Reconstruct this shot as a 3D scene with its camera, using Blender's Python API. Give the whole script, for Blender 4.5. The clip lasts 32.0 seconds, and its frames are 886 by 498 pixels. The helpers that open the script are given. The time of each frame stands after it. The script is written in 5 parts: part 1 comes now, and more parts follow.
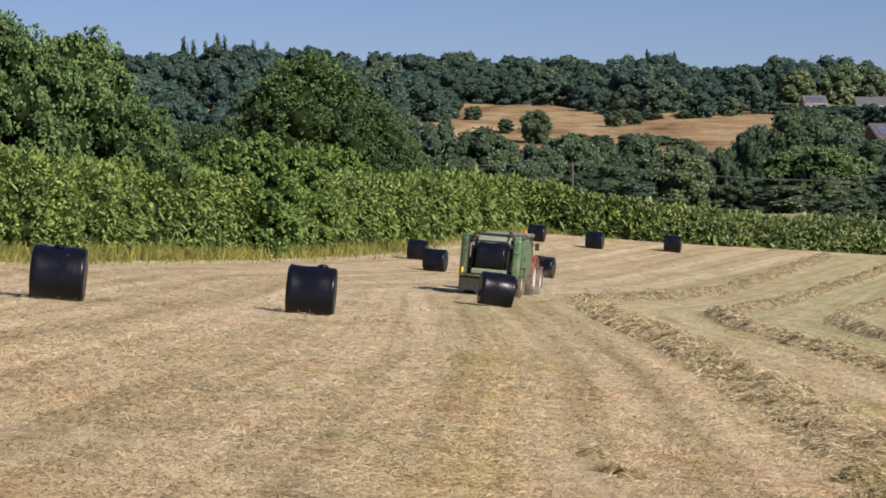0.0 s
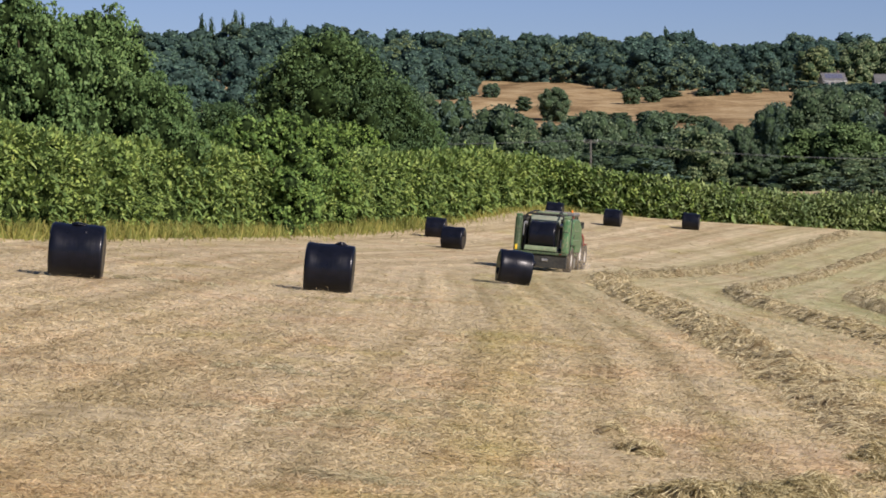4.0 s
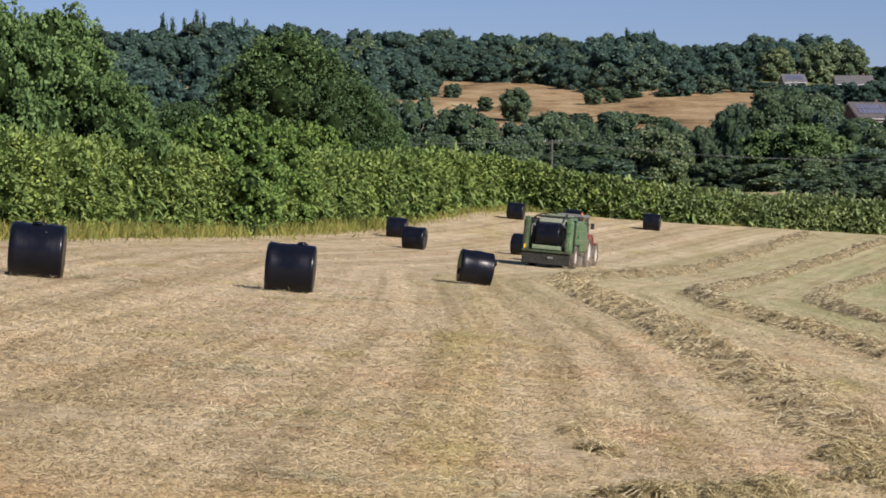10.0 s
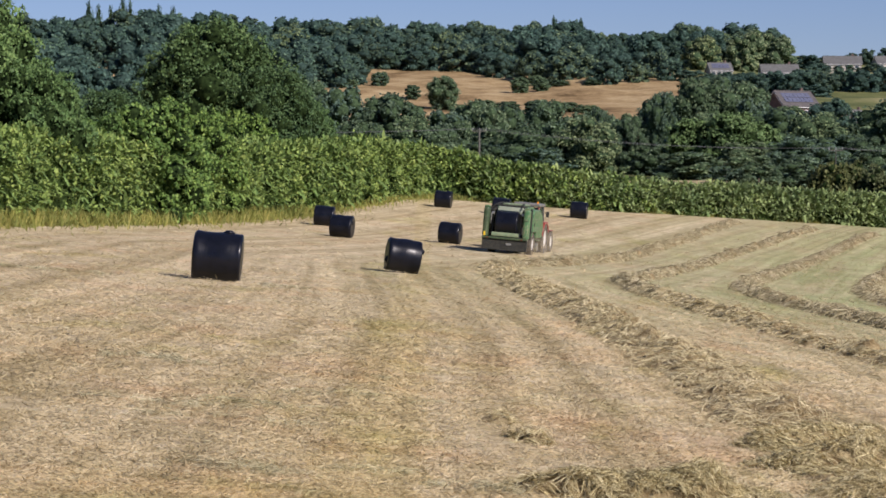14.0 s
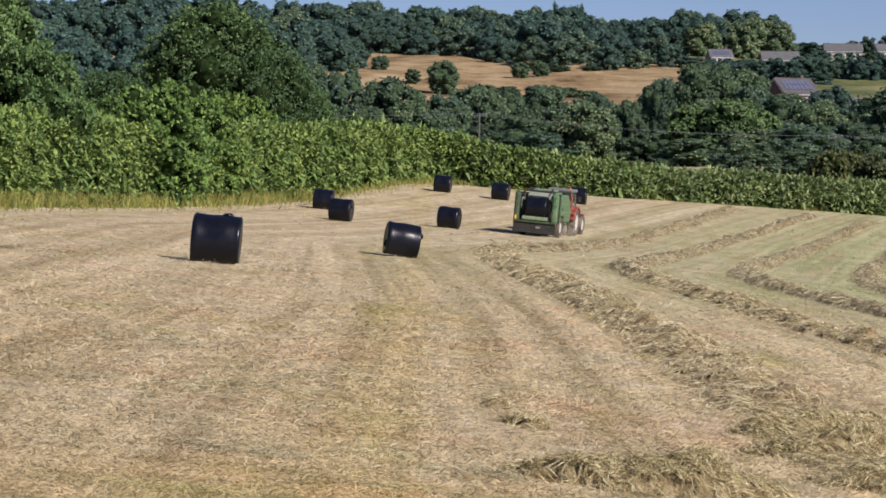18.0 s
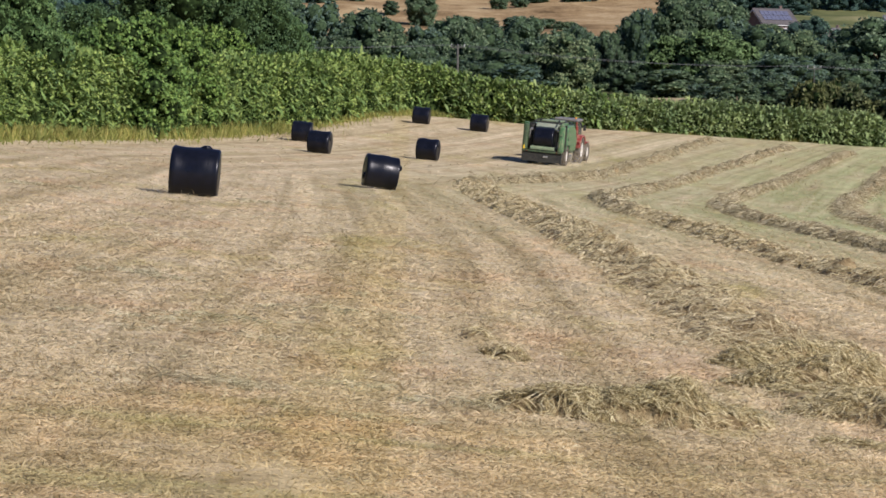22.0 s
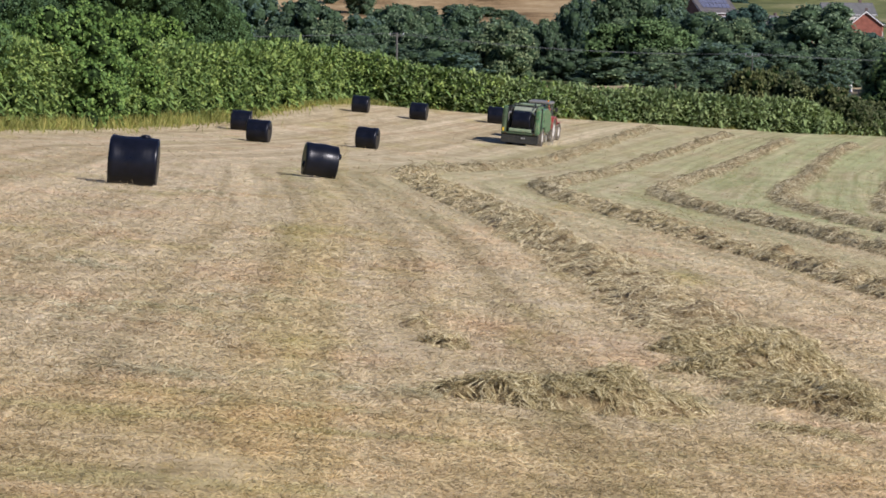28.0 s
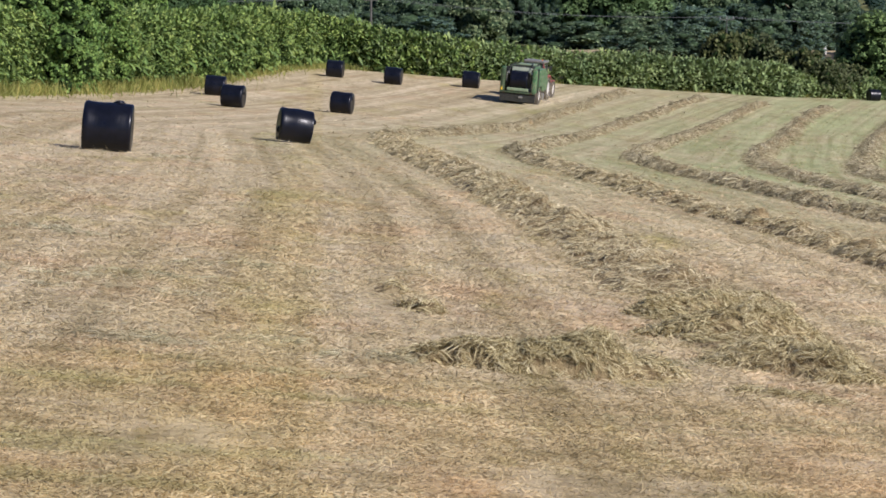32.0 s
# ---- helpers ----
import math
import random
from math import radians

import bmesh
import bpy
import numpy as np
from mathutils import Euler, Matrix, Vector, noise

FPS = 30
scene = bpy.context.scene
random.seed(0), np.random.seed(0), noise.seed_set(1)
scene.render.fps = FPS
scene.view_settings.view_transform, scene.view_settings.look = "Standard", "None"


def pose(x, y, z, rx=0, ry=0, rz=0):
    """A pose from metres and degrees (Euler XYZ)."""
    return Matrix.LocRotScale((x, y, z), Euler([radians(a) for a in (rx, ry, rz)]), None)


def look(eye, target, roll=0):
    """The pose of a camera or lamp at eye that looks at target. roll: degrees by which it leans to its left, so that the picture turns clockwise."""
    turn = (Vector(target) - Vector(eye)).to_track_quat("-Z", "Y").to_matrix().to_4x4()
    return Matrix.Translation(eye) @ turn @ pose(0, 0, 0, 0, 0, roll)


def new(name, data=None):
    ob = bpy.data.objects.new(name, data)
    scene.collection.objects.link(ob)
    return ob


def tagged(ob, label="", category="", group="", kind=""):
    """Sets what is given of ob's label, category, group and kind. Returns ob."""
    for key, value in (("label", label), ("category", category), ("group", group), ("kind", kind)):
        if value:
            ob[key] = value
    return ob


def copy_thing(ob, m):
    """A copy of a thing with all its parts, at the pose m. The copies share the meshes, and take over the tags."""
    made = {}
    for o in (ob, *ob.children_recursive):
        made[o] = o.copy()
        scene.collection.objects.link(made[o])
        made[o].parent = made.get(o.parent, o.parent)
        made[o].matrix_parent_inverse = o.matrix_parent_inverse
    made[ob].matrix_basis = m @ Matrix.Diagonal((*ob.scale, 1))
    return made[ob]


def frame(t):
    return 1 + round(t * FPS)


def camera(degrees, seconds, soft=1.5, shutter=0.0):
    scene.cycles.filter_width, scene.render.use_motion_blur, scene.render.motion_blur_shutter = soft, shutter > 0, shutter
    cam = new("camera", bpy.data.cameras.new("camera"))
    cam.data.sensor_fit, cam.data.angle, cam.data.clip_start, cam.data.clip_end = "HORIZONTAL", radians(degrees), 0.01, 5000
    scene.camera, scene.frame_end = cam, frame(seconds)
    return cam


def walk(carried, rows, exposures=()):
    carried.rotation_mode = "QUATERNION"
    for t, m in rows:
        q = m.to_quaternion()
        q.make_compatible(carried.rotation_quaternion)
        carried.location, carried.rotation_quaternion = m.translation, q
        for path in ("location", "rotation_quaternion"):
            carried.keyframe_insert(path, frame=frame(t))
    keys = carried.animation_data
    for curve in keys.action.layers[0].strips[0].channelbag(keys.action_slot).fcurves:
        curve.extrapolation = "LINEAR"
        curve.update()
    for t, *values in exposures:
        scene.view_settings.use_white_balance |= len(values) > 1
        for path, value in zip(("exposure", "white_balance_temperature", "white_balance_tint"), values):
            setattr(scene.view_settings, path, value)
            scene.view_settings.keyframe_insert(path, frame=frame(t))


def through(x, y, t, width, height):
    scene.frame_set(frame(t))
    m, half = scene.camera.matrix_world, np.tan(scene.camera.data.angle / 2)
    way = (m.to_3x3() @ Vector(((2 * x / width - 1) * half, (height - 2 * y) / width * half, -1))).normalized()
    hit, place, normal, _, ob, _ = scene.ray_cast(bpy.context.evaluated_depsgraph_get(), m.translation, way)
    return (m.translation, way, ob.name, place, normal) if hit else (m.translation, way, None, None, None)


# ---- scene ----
# The camera stands still on the near edge of the field and pans; the lens is long.
EYE = 2.45
cam = camera(21.15, 32.0, soft=1.70)
# seconds, yaw, pitch, roll
TURNS = [
    (0, 1.979, -0.640, 0.011), (0.5, 1.993, -0.767, 0.057), (1, 2.037, -0.893, 0.100),
    (1.5, 2.084, -0.933, 0.076), (2, 2.223, -0.955, 0.084), (2.5, 2.212, -1.022, 0.060),
    (3, 2.379, -1.026, 0.059), (3.5, 2.437, -1.193, 0.045), (5.5, 2.222, -1.029, -0.263),
    (6, 2.228, -0.955, -0.335), (6.5, 2.219, -0.891, -0.356), (7, 2.173, -0.829, -0.043),
    (7.5, 1.922, -0.658, -0.142), (8, 1.728, -0.693, -0.195), (8.5, 1.570, -0.751, -0.189),
    (9, 1.710, -0.822, -0.112), (9.5, 1.815, -1.010, -0.119), (10, 1.479, -1.176, -0.098),
    (10.5, 1.143, -1.363, -0.095), (11, 0.781, -1.506, -0.134), (11.5, 0.455, -1.613, -0.069),
    (12, 0.273, -1.803, -0.028), (12.5, 0.164, -1.768, 0.024), (13, 0.000, -1.755, -0.000),
    (13.5, -0.092, -1.620, -0.089), (14, -0.271, -1.457, -0.088), (14.5, -0.344, -1.319, -0.115),
    (16.5, -0.211, -1.375, -0.238), (17, -0.217, -1.486, -0.309), (17.5, -0.152, -1.659, -0.484),
    (18, -0.285, -1.832, -0.554), (18.5, -0.359, -2.547, -0.312), (19, -0.333, -2.688, -0.399),
    (19.5, -0.415, -2.799, -0.424), (20, -0.212, -2.870, -0.002), (20.5, -0.454, -2.827, -0.197),
    (21, -0.631, -3.030, -0.401), (21.5, -0.816, -3.282, -0.450), (22, -0.801, -3.472, -0.400),
    (22.5, -0.883, -3.525, -0.339), (23, -0.900, -3.513, -0.402), (23.5, -0.829, -3.424, -0.436),
    (24, -0.698, -3.260, -0.343), (24.5, -0.790, -3.201, -0.114), (25, -1.187, -3.111, -0.287),
    (25.5, -1.625, -3.101, -0.260), (27.5, -2.211, -3.633, -0.219), (28, -2.262, -3.744, -0.250),
    (28.5, -2.183, -3.913, -0.286), (29, -2.359, -4.048, -0.245), (29.5, -2.526, -4.161, -0.033),
    (30, -2.634, -4.284, -0.034), (30.5, -2.803, -4.389, 0.010), (31, -2.880, -4.495, -0.019),
    (31.5, -2.941, -4.589, 0.088), (32, -2.876, -4.597, -0.050)
]
walk(cam, [(t, pose(0, 0, EYE, 90 + pitch, roll, yaw)) for t, yaw, pitch, roll in TURNS], [(0.0, 0.38, 6600, 20), (10.0, 0.38, 6450, 20), (18.0, 0.38, 6300, 20), (25.0, 0.38, 6100, 19), (32.0, 0.38, 6000, 19)])

# ---- daylight ----
SUN_TO = Vector((0.78, -0.85, 0.74)).normalized()
world = bpy.data.worlds.new("sky")
scene.world = world
world.use_nodes = True
wn, wl = world.node_tree.nodes, world.node_tree.links
wn.clear()
sky = wn.new("ShaderNodeTexSky")
sky.sky_type, sky.sun_disc = "NISHITA", False
sky.sun_elevation = math.asin(SUN_TO.z)
sky.sun_rotation = math.atan2(SUN_TO.x, SUN_TO.y)
sky.air_density, sky.dust_density, sky.ozone_density = 0.95, 0.0, 7.0
bg = wn.new("ShaderNodeBackground")
bg.inputs["Strength"].default_value = 0.058
wo = wn.new("ShaderNodeOutputWorld")
tint = wn.new("ShaderNodeMix")
tint.data_type, tint.blend_type = "RGBA", "MULTIPLY"
tint.inputs[0].default_value, tint.inputs[7].default_value = 1.0, (1.0, 0.915, 1.0, 1)
wl.new(sky.outputs[0], tint.inputs[6])
wl.new(tint.outputs[2], bg.inputs[0])
wl.new(bg.outputs[0], wo.inputs[0])
lamp = bpy.data.lights.new("sun", "SUN")
lamp.energy, lamp.angle, lamp.color = 5.0, radians(0.53), (1.0, 0.94, 0.85)
sun = new("sun", lamp)
sun.matrix_world = look((60, -60, 120), Vector((60, -60, 120)) - SUN_TO)


# ---- materials ----
def nodes_of(name, rough=0.8, metal=0.0, spec=0.3):
    m = bpy.data.materials.new(name)
    m.use_nodes = True
    b = m.node_tree.nodes["Principled BSDF"]
    b.inputs["Roughness"].default_value, b.inputs["Metallic"].default_value = rough, metal
    b.inputs["Specular IOR Level"].default_value = spec
    return m, m.node_tree.nodes, m.node_tree.links, b


def ramp(nt, fac, stops):
    r = nt.nodes.new("ShaderNodeValToRGB")
    e = r.color_ramp.elements
    while len(e) < len(stops):
        e.new(0.5)
    for k, (p, c) in zip(e, stops):
        k.position, k.color = p, (*c, 1)
    nt.links.new(fac, r.inputs[0])
    return r.outputs[0]


def noise_of(nt, scale, detail=4, stretch=(1, 1, 1), rough=0.55, kind="Object"):
    tc = nt.nodes.new("ShaderNodeTexCoord")
    mp = nt.nodes.new("ShaderNodeMapping")
    mp.inputs["Scale"].default_value = stretch
    n = nt.nodes.new("ShaderNodeTexNoise")
    n.inputs["Scale"].default_value, n.inputs["Detail"].default_value = scale, detail
    n.inputs["Roughness"].default_value = rough
    nt.links.new(tc.outputs[kind], mp.inputs[0])
    nt.links.new(mp.outputs[0], n.inputs[0])
    return n.outputs[0]


def mix(nt, fac, a, b, mode="MIX"):
    n = nt.nodes.new("ShaderNodeMix")
    n.data_type, n.blend_type = "RGBA", mode
    for key, v in ((0, fac), (6, a), (7, b)):
        if isinstance(v, (int, float)):
            n.inputs[key].default_value = v
        elif isinstance(v, tuple):
            n.inputs[key].default_value = (*v, 1)
        else:
            nt.links.new(v, n.inputs[key])
    return n.outputs[2]


def bump(nt, b, height, strength, dist):
    n = nt.nodes.new("ShaderNodeBump")
    n.inputs["Strength"].default_value, n.inputs["Distance"].default_value = strength, dist
    nt.links.new(height, n.inputs["Height"])
    nt.links.new(n.outputs[0], b.inputs["Normal"])


def worn(name, colour, rough, metal=0.0, scale=3.0, vary=0.25, dust=0.15, spec=0.4, relief=0.15):
    """Paint, rubber or plastic with blotches, fine grain and a film of hay dust."""
    m, n, l, b = nodes_of(name, rough, metal, spec)
    nt = m.node_tree
    dark = tuple(c * (1 - vary) for c in colour)
    light = tuple(min(1, c * (1 + vary)) for c in colour)
    c = ramp(nt, noise_of(nt, scale, 5), [(0.3, dark), (0.7, light)])
    d = ramp(nt, noise_of(nt, scale * 4, 6, rough=0.7), [(0.45, (0, 0, 0)), (0.8, (dust * 3,) * 3)])
    l.new(mix(nt, d, c, (0.34, 0.28, 0.18)), b.inputs["Base Color"])
    r = ramp(nt, noise_of(nt, scale * 6, 3), [(0.2, (rough * 0.75,) * 3), (0.8, (min(1, rough * 1.25),) * 3)])
    l.new(r, b.inputs["Roughness"])
    bump(nt, b, noise_of(nt, scale * 8, 4), relief, 0.01)
    return m


def foliage(name, dark, mid, light, through=0.12, rough=0.5):
    """Leaves: the colour changes from leaf to leaf and from plant to plant; light shines through."""
    m, n, l, b = nodes_of(name, rough, 0.0, 0.1)
    nt = m.node_tree
    dark = tuple(0.7 * p + 0.3 * q for p, q in zip(dark, mid))
    light = tuple(0.6 * p + 0.4 * q for p, q in zip(light, mid))
    geo = n.new("ShaderNodeNewGeometry")
    info = n.new("ShaderNodeObjectInfo")
    c = ramp(nt, geo.outputs["Random Per Island"], [(0.0, dark), (0.55, mid), (1.0, light)])
    big = ramp(nt, noise_of(nt, 0.35, 3), [(0.3, (0.72, 0.78, 0.72)), (0.7, (1.2, 1.16, 1.0))])
    c = mix(nt, 1.0, c, big, "MULTIPLY")
    own = ramp(nt, info.outputs["Random"], [(0.0, (0.80, 0.85, 0.90)), (0.5, (1, 1, 1)), (1.0, (1.15, 1.10, 0.94))])
    c = mix(nt, 1.0, c, own, "MULTIPLY")
    l.new(c, b.inputs["Base Color"])
    t = n.new("ShaderNodeBsdfTranslucent")
    l.new(c, t.inputs[0])
    ms = n.new("ShaderNodeMixShader")
    ms.inputs[0].default_value = through
    l.new(b.outputs[0], ms.inputs[1])
    l.new(t.outputs[0], ms.inputs[2])
    l.new(ms.outputs[0], n["Material Output"].inputs[0])
    return m


STRIP_X = 0.2


def field_tint(nt):
    """What the mowing left: pale and dull swaths along the lay, narrow tracks, pinkish scuffed and yellow-green grown patches."""
    n, l = nt.nodes, nt.links
    band = ramp(nt, noise_of(nt, 0.36, 2, (1, 0.02, 1), 0.5, "UV"), [(0.36, (0.87, 0.86, 0.80)), (0.47, (0.98, 0.975, 0.96)), (0.53, (1.02, 1.02, 1.03)), (0.63, (1.12, 1.12, 1.14))])
    lines = ramp(nt, noise_of(nt, 1.5, 4, (1, 0.010, 1), 0.65, "UV"), [(0.36, (0.79, 0.78, 0.72)), (0.5, (1, 1, 1)), (0.64, (1.14, 1.14, 1.14))])
    c = mix(nt, 1.0, band, lines, "MULTIPLY")
    # streaks that lie across the lay, as the rake left them
    streak = ramp(nt, noise_of(nt, 2.0, 6, (0.8, 1.4, 1), 0.66), [(0.36, (0.78, 0.765, 0.69)), (0.48, (0.99, 0.985, 0.97)), (0.62, (1.15, 1.15, 1.15))])
    c = mix(nt, 1.0, c, streak, "MULTIPLY")
    scuff = ramp(nt, noise_of(nt, 0.36, 6, (1, 0.55, 1), 0.7), [(0.50, (1, 1, 1)), (0.66, (1.0, 0.905, 0.865))])
    c = mix(nt, 1.0, c, scuff, "MULTIPLY")
    grown = ramp(nt, noise_of(nt, 0.29, 7, (1, 0.40, 1), 0.72), [(0.30, (0.83, 0.87, 0.62)), (0.46, (1, 1, 1))])
    c = mix(nt, 1.0, c, grown, "MULTIPLY")
    # the strip of yellow-green regrowth between two wheel tracks
    tc = n.new("ShaderNodeTexCoord")
    so = n.new("ShaderNodeSeparateXYZ")
    l.new(tc.outputs["Object"], so.inputs[0])
    sj = n.new("ShaderNodeMath")
    sj.operation = "MULTIPLY_ADD"
    sj.inputs[1].default_value = 1.6
    l.new(noise_of(nt, 1.2, 6, rough=0.8), sj.inputs[0])
    l.new(so.outputs[0], sj.inputs[2])
    strip = n.new("ShaderNodeMath")
    strip.operation = "COMPARE"
    strip.inputs[1].default_value, strip.inputs[2].default_value = STRIP_X, 0.55
    l.new(sj.outputs[0], strip.inputs[0])
    sf = n.new("ShaderNodeMath")
    sf.operation = "MULTIPLY"
    sf.inputs[1].default_value = 0.55
    l.new(strip.outputs[0], sf.inputs[0])
    c = mix(nt, sf.outputs[0], c, mix(nt, 1.0, c, (0.94, 0.92, 0.76), "MULTIPLY"))
    # the headland lane, driven across the lay at the near end: browner, with golden and green stubble
    hj = n.new("ShaderNodeMath")
    hj.operation = "MULTIPLY_ADD"
    hj.inputs[1].default_value = 3.0
    l.new(noise_of(nt, 0.5, 5, rough=0.7), hj.inputs[0])
    l.new(so.outputs[1], hj.inputs[2])
    lane = n.new("ShaderNodeMapRange")
    lane.inputs[1].default_value, lane.inputs[2].default_value = 22.2, 20.6
    l.new(hj.outputs[0], lane.inputs[0])
    own = ramp(nt, noise_of(nt, 1.0, 6, (0.25, 1.3, 1), 0.7), [(0.34, (0.88, 0.91, 0.74)), (0.48, (0.94, 0.91, 0.83)), (0.62, (1.06, 1.03, 0.96))])
    return mix(nt, lane.outputs[0], c, mix(nt, 1.0, c, own, "MULTIPLY"))


def hay_ground():
    """Mown meadow: bleached stubble, mowing bands along the lay, green regrowth, brown scuffs."""
    m, n, l, b = nodes_of("mown_field", 0.9, 0, 0.15)
    nt = m.node_tree
    fine = noise_of(nt, 9.0, 6, (0.55, 1.0, 1), 0.7)
    broad = noise_of(nt, 2.6, 10, (1.3, 0.9, 1), 0.8)
    c = ramp(nt, broad, [(0.30, (0.31, 0.25, 0.155)), (0.43, (0.39, 0.325, 0.207)), (0.55, (0.475, 0.40, 0.26)), (0.72, (0.57, 0.492, 0.33))])
    speck = ramp(nt, fine, [(0.25, (0.74, 0.70, 0.63)), (0.5, (1, 1, 1)), (0.75, (1.16, 1.16, 1.16))])
    c = mix(nt, 1.0, c, speck, "MULTIPLY")
    c = mix(nt, 1.0, c, field_tint(nt), "MULTIPLY")
    # what the eye still tells apart far off: broad mottling and long tracks
    mottle = ramp(nt, noise_of(nt, 0.6, 7, (1.0, 0.5, 1), 0.75), [(0.35, (0.78, 0.77, 0.69)), (0.5, (1, 1, 1)), (0.63, (1.13, 1.12, 1.11))])
    c = mix(nt, 1.0, c, mottle, "MULTIPLY")
    # greener swards between the rows of the far right part of the field
    tc = n.new("ShaderNodeTexCoord")
    sp = n.new("ShaderNodeSeparateXYZ")
    l.new(tc.outputs["UV"], sp.inputs[0])
    gx = n.new("ShaderNodeMapRange")
    gx.inputs[1].default_value, gx.inputs[2].default_value = -15.0, 9.0
    l.new(sp.outputs[0], gx.inputs[0])
    gy = n.new("ShaderNodeMapRange")
    gy.inputs[1].default_value, gy.inputs[2].default_value = 32.0, 75.0
    l.new(sp.outputs[1], gy.inputs[0])
    gxy = n.new("ShaderNodeMath")
    gxy.operation = "MULTIPLY"
    l.new(gx.outputs[0], gxy.inputs[0])
    l.new(gy.outputs[0], gxy.inputs[1])
    gn = ramp(nt, noise_of(nt, 0.55, 5, (1, 0.10, 1), 0.65, "UV"), [(0.28, (0.06,) * 3), (0.58, (0.95,) * 3)])
    gm = n.new("ShaderNodeMath")
    gm.operation = "MULTIPLY"
    l.new(gxy.outputs[0], gm.inputs[0])
    l.new(gn, gm.inputs[1])
    wheel = ramp(nt, noise_of(nt, 1.5, 4, (1, 0.012, 1), 0.75, "UV"), [(0.36, (0.76, 0.77, 0.68)), (0.5, (0.96, 0.96, 0.96)), (0.62, (1.12, 1.11, 1.12))])
    c = mix(nt, gxy.outputs[0], c, mix(nt, 1.0, c, wheel, "MULTIPLY"))
    c = mix(nt, gm.outputs[0], c, mix(nt, 1.0, mix(nt, 1.0, (0.325, 0.345, 0.168), wheel, "MULTIPLY"), mottle, "MULTIPLY"))
    l.new(c, b.inputs["Base Color"])
    bump(nt, b, fine, 0.9, 0.06)
    return m


def far_ground():
    """The slopes beyond the hedge: rough grass, and one hillside of ripe, bleached grass."""
    m, n, l, b = nodes_of("far_slopes", 0.95, 0, 0.1)
    nt = m.node_tree
    grass = ramp(nt, noise_of(nt, 0.05, 6, rough=0.65), [(0.3, (0.065, 0.08, 0.03)), (0.5, (0.13, 0.142, 0.056)), (0.66, (0.24, 0.22, 0.11))])
    gold = ramp(nt, noise_of(nt, 0.07, 8, (0.6, 0.5, 1), 0.8), [(0.36, (0.10, 0.066, 0.03)), (0.45, (0.225, 0.154, 0.076)), (0.53, (0.31, 0.224, 0.115)), (0.64, (0.43, 0.335, 0.19))])
    tc = n.new("ShaderNodeTexCoord")
    sp = n.new("ShaderNodeSeparateXYZ")
    l.new(tc.outputs["Object"], sp.inputs[0])
    jig = n.new("ShaderNodeMath")
    jig.operation = "MULTIPLY_ADD"
    jig.inputs[1].default_value, jig.inputs[2].default_value = 24.0, -12.0
    l.new(noise_of(nt, 0.04, 3), jig.inputs[0])
    fx = n.new("ShaderNodeMath")
    l.new(sp.outputs[0], fx.inputs[0])
    l.new(jig.outputs[0], fx.inputs[1])
    right = n.new("ShaderNodeMapRange")
    right.inputs[1].default_value, right.inputs[2].default_value = 88.0, 80.0
    l.new(fx.outputs[0], right.inputs[0])
    fy = n.new("ShaderNodeMapRange")
    fy.inputs[1].default_value, fy.inputs[2].default_value = 470.0, 520.0
    l.new(sp.outputs[1], fy.inputs[0])
    mm = n.new("ShaderNodeMath")
    mm.operation = "MULTIPLY"
    l.new(right.outputs[0], mm.inputs[0])
    l.new(fy.outputs[0], mm.inputs[1])
    c = mix(nt, mm.outputs[0], grass, gold)
    # a dry, bare track between the hedge and the valley trees
    track = n.new("ShaderNodeMapRange")
    track.inputs[1].default_value, track.inputs[2].default_value = 300.0, 268.0
    l.new(sp.outputs[1], track.inputs[0])
    l.new(mix(nt, track.outputs[0], c, (0.36, 0.285, 0.165)), b.inputs["Base Color"])
    bump(nt, b, noise_of(nt, 0.6, 5), 0.6, 0.5)
    return m


def straw(name, dark, mid, light, through=0.25, mown=False):
    """Straws: the colour changes from straw to straw. mown: they stand on the field and share its swaths."""
    m, n, l, b = nodes_of(name, 0.7, 0, 0.25)
    nt = m.node_tree
    geo = n.new("ShaderNodeNewGeometry")
    c = ramp(nt, geo.outputs["Random Per Island"], [(0.0, dark), (0.5, mid), (1.0, light)])
    big = ramp(nt, noise_of(nt, 0.7, 4), [(0.3, (0.8, 0.8, 0.72)), (0.7, (1.12, 1.1, 1.08))])
    c = mix(nt, 1.0, c, field_tint(nt) if mown else big, "MULTIPLY")
    l.new(c, b.inputs["Base Color"])
    t = n.new("ShaderNodeBsdfTranslucent")
    l.new(c, t.inputs[0])
    ms = n.new("ShaderNodeMixShader")
    ms.inputs[0].default_value = through
    l.new(b.outputs[0], ms.inputs[1])
    l.new(t.outputs[0], ms.inputs[2])
    l.new(ms.outputs[0], n["Material Output"].inputs[0])
    return m


def film_wrap():
    """Black stretch film: glossy, wound in overlapping bands, wrinkled and a little dusty."""
    m, n, l, b = nodes_of("black_film", 0.3, 0, 0.27)
    nt = m.node_tree
    c = ramp(nt, noise_of(nt, 5, 5), [(0.3, (0.003, 0.004, 0.007)), (0.7, (0.006, 0.007, 0.013))])
    d = ramp(nt, noise_of(nt, 14, 6, rough=0.7), [(0.55, (0, 0, 0)), (0.9, (0.03,) * 3)])
    l.new(mix(nt, d, c, (0.16, 0.14, 0.12)), b.inputs["Base Color"])
    l.new(ramp(nt, noise_of(nt, 3, 4), [(0.2, (0.24,) * 3), (0.8, (0.40,) * 3)]), b.inputs["Roughness"])
    bump(nt, b, noise_of(nt, 2.2, 5, (7, 1, 1)), 0.3, 0.014)
    return m


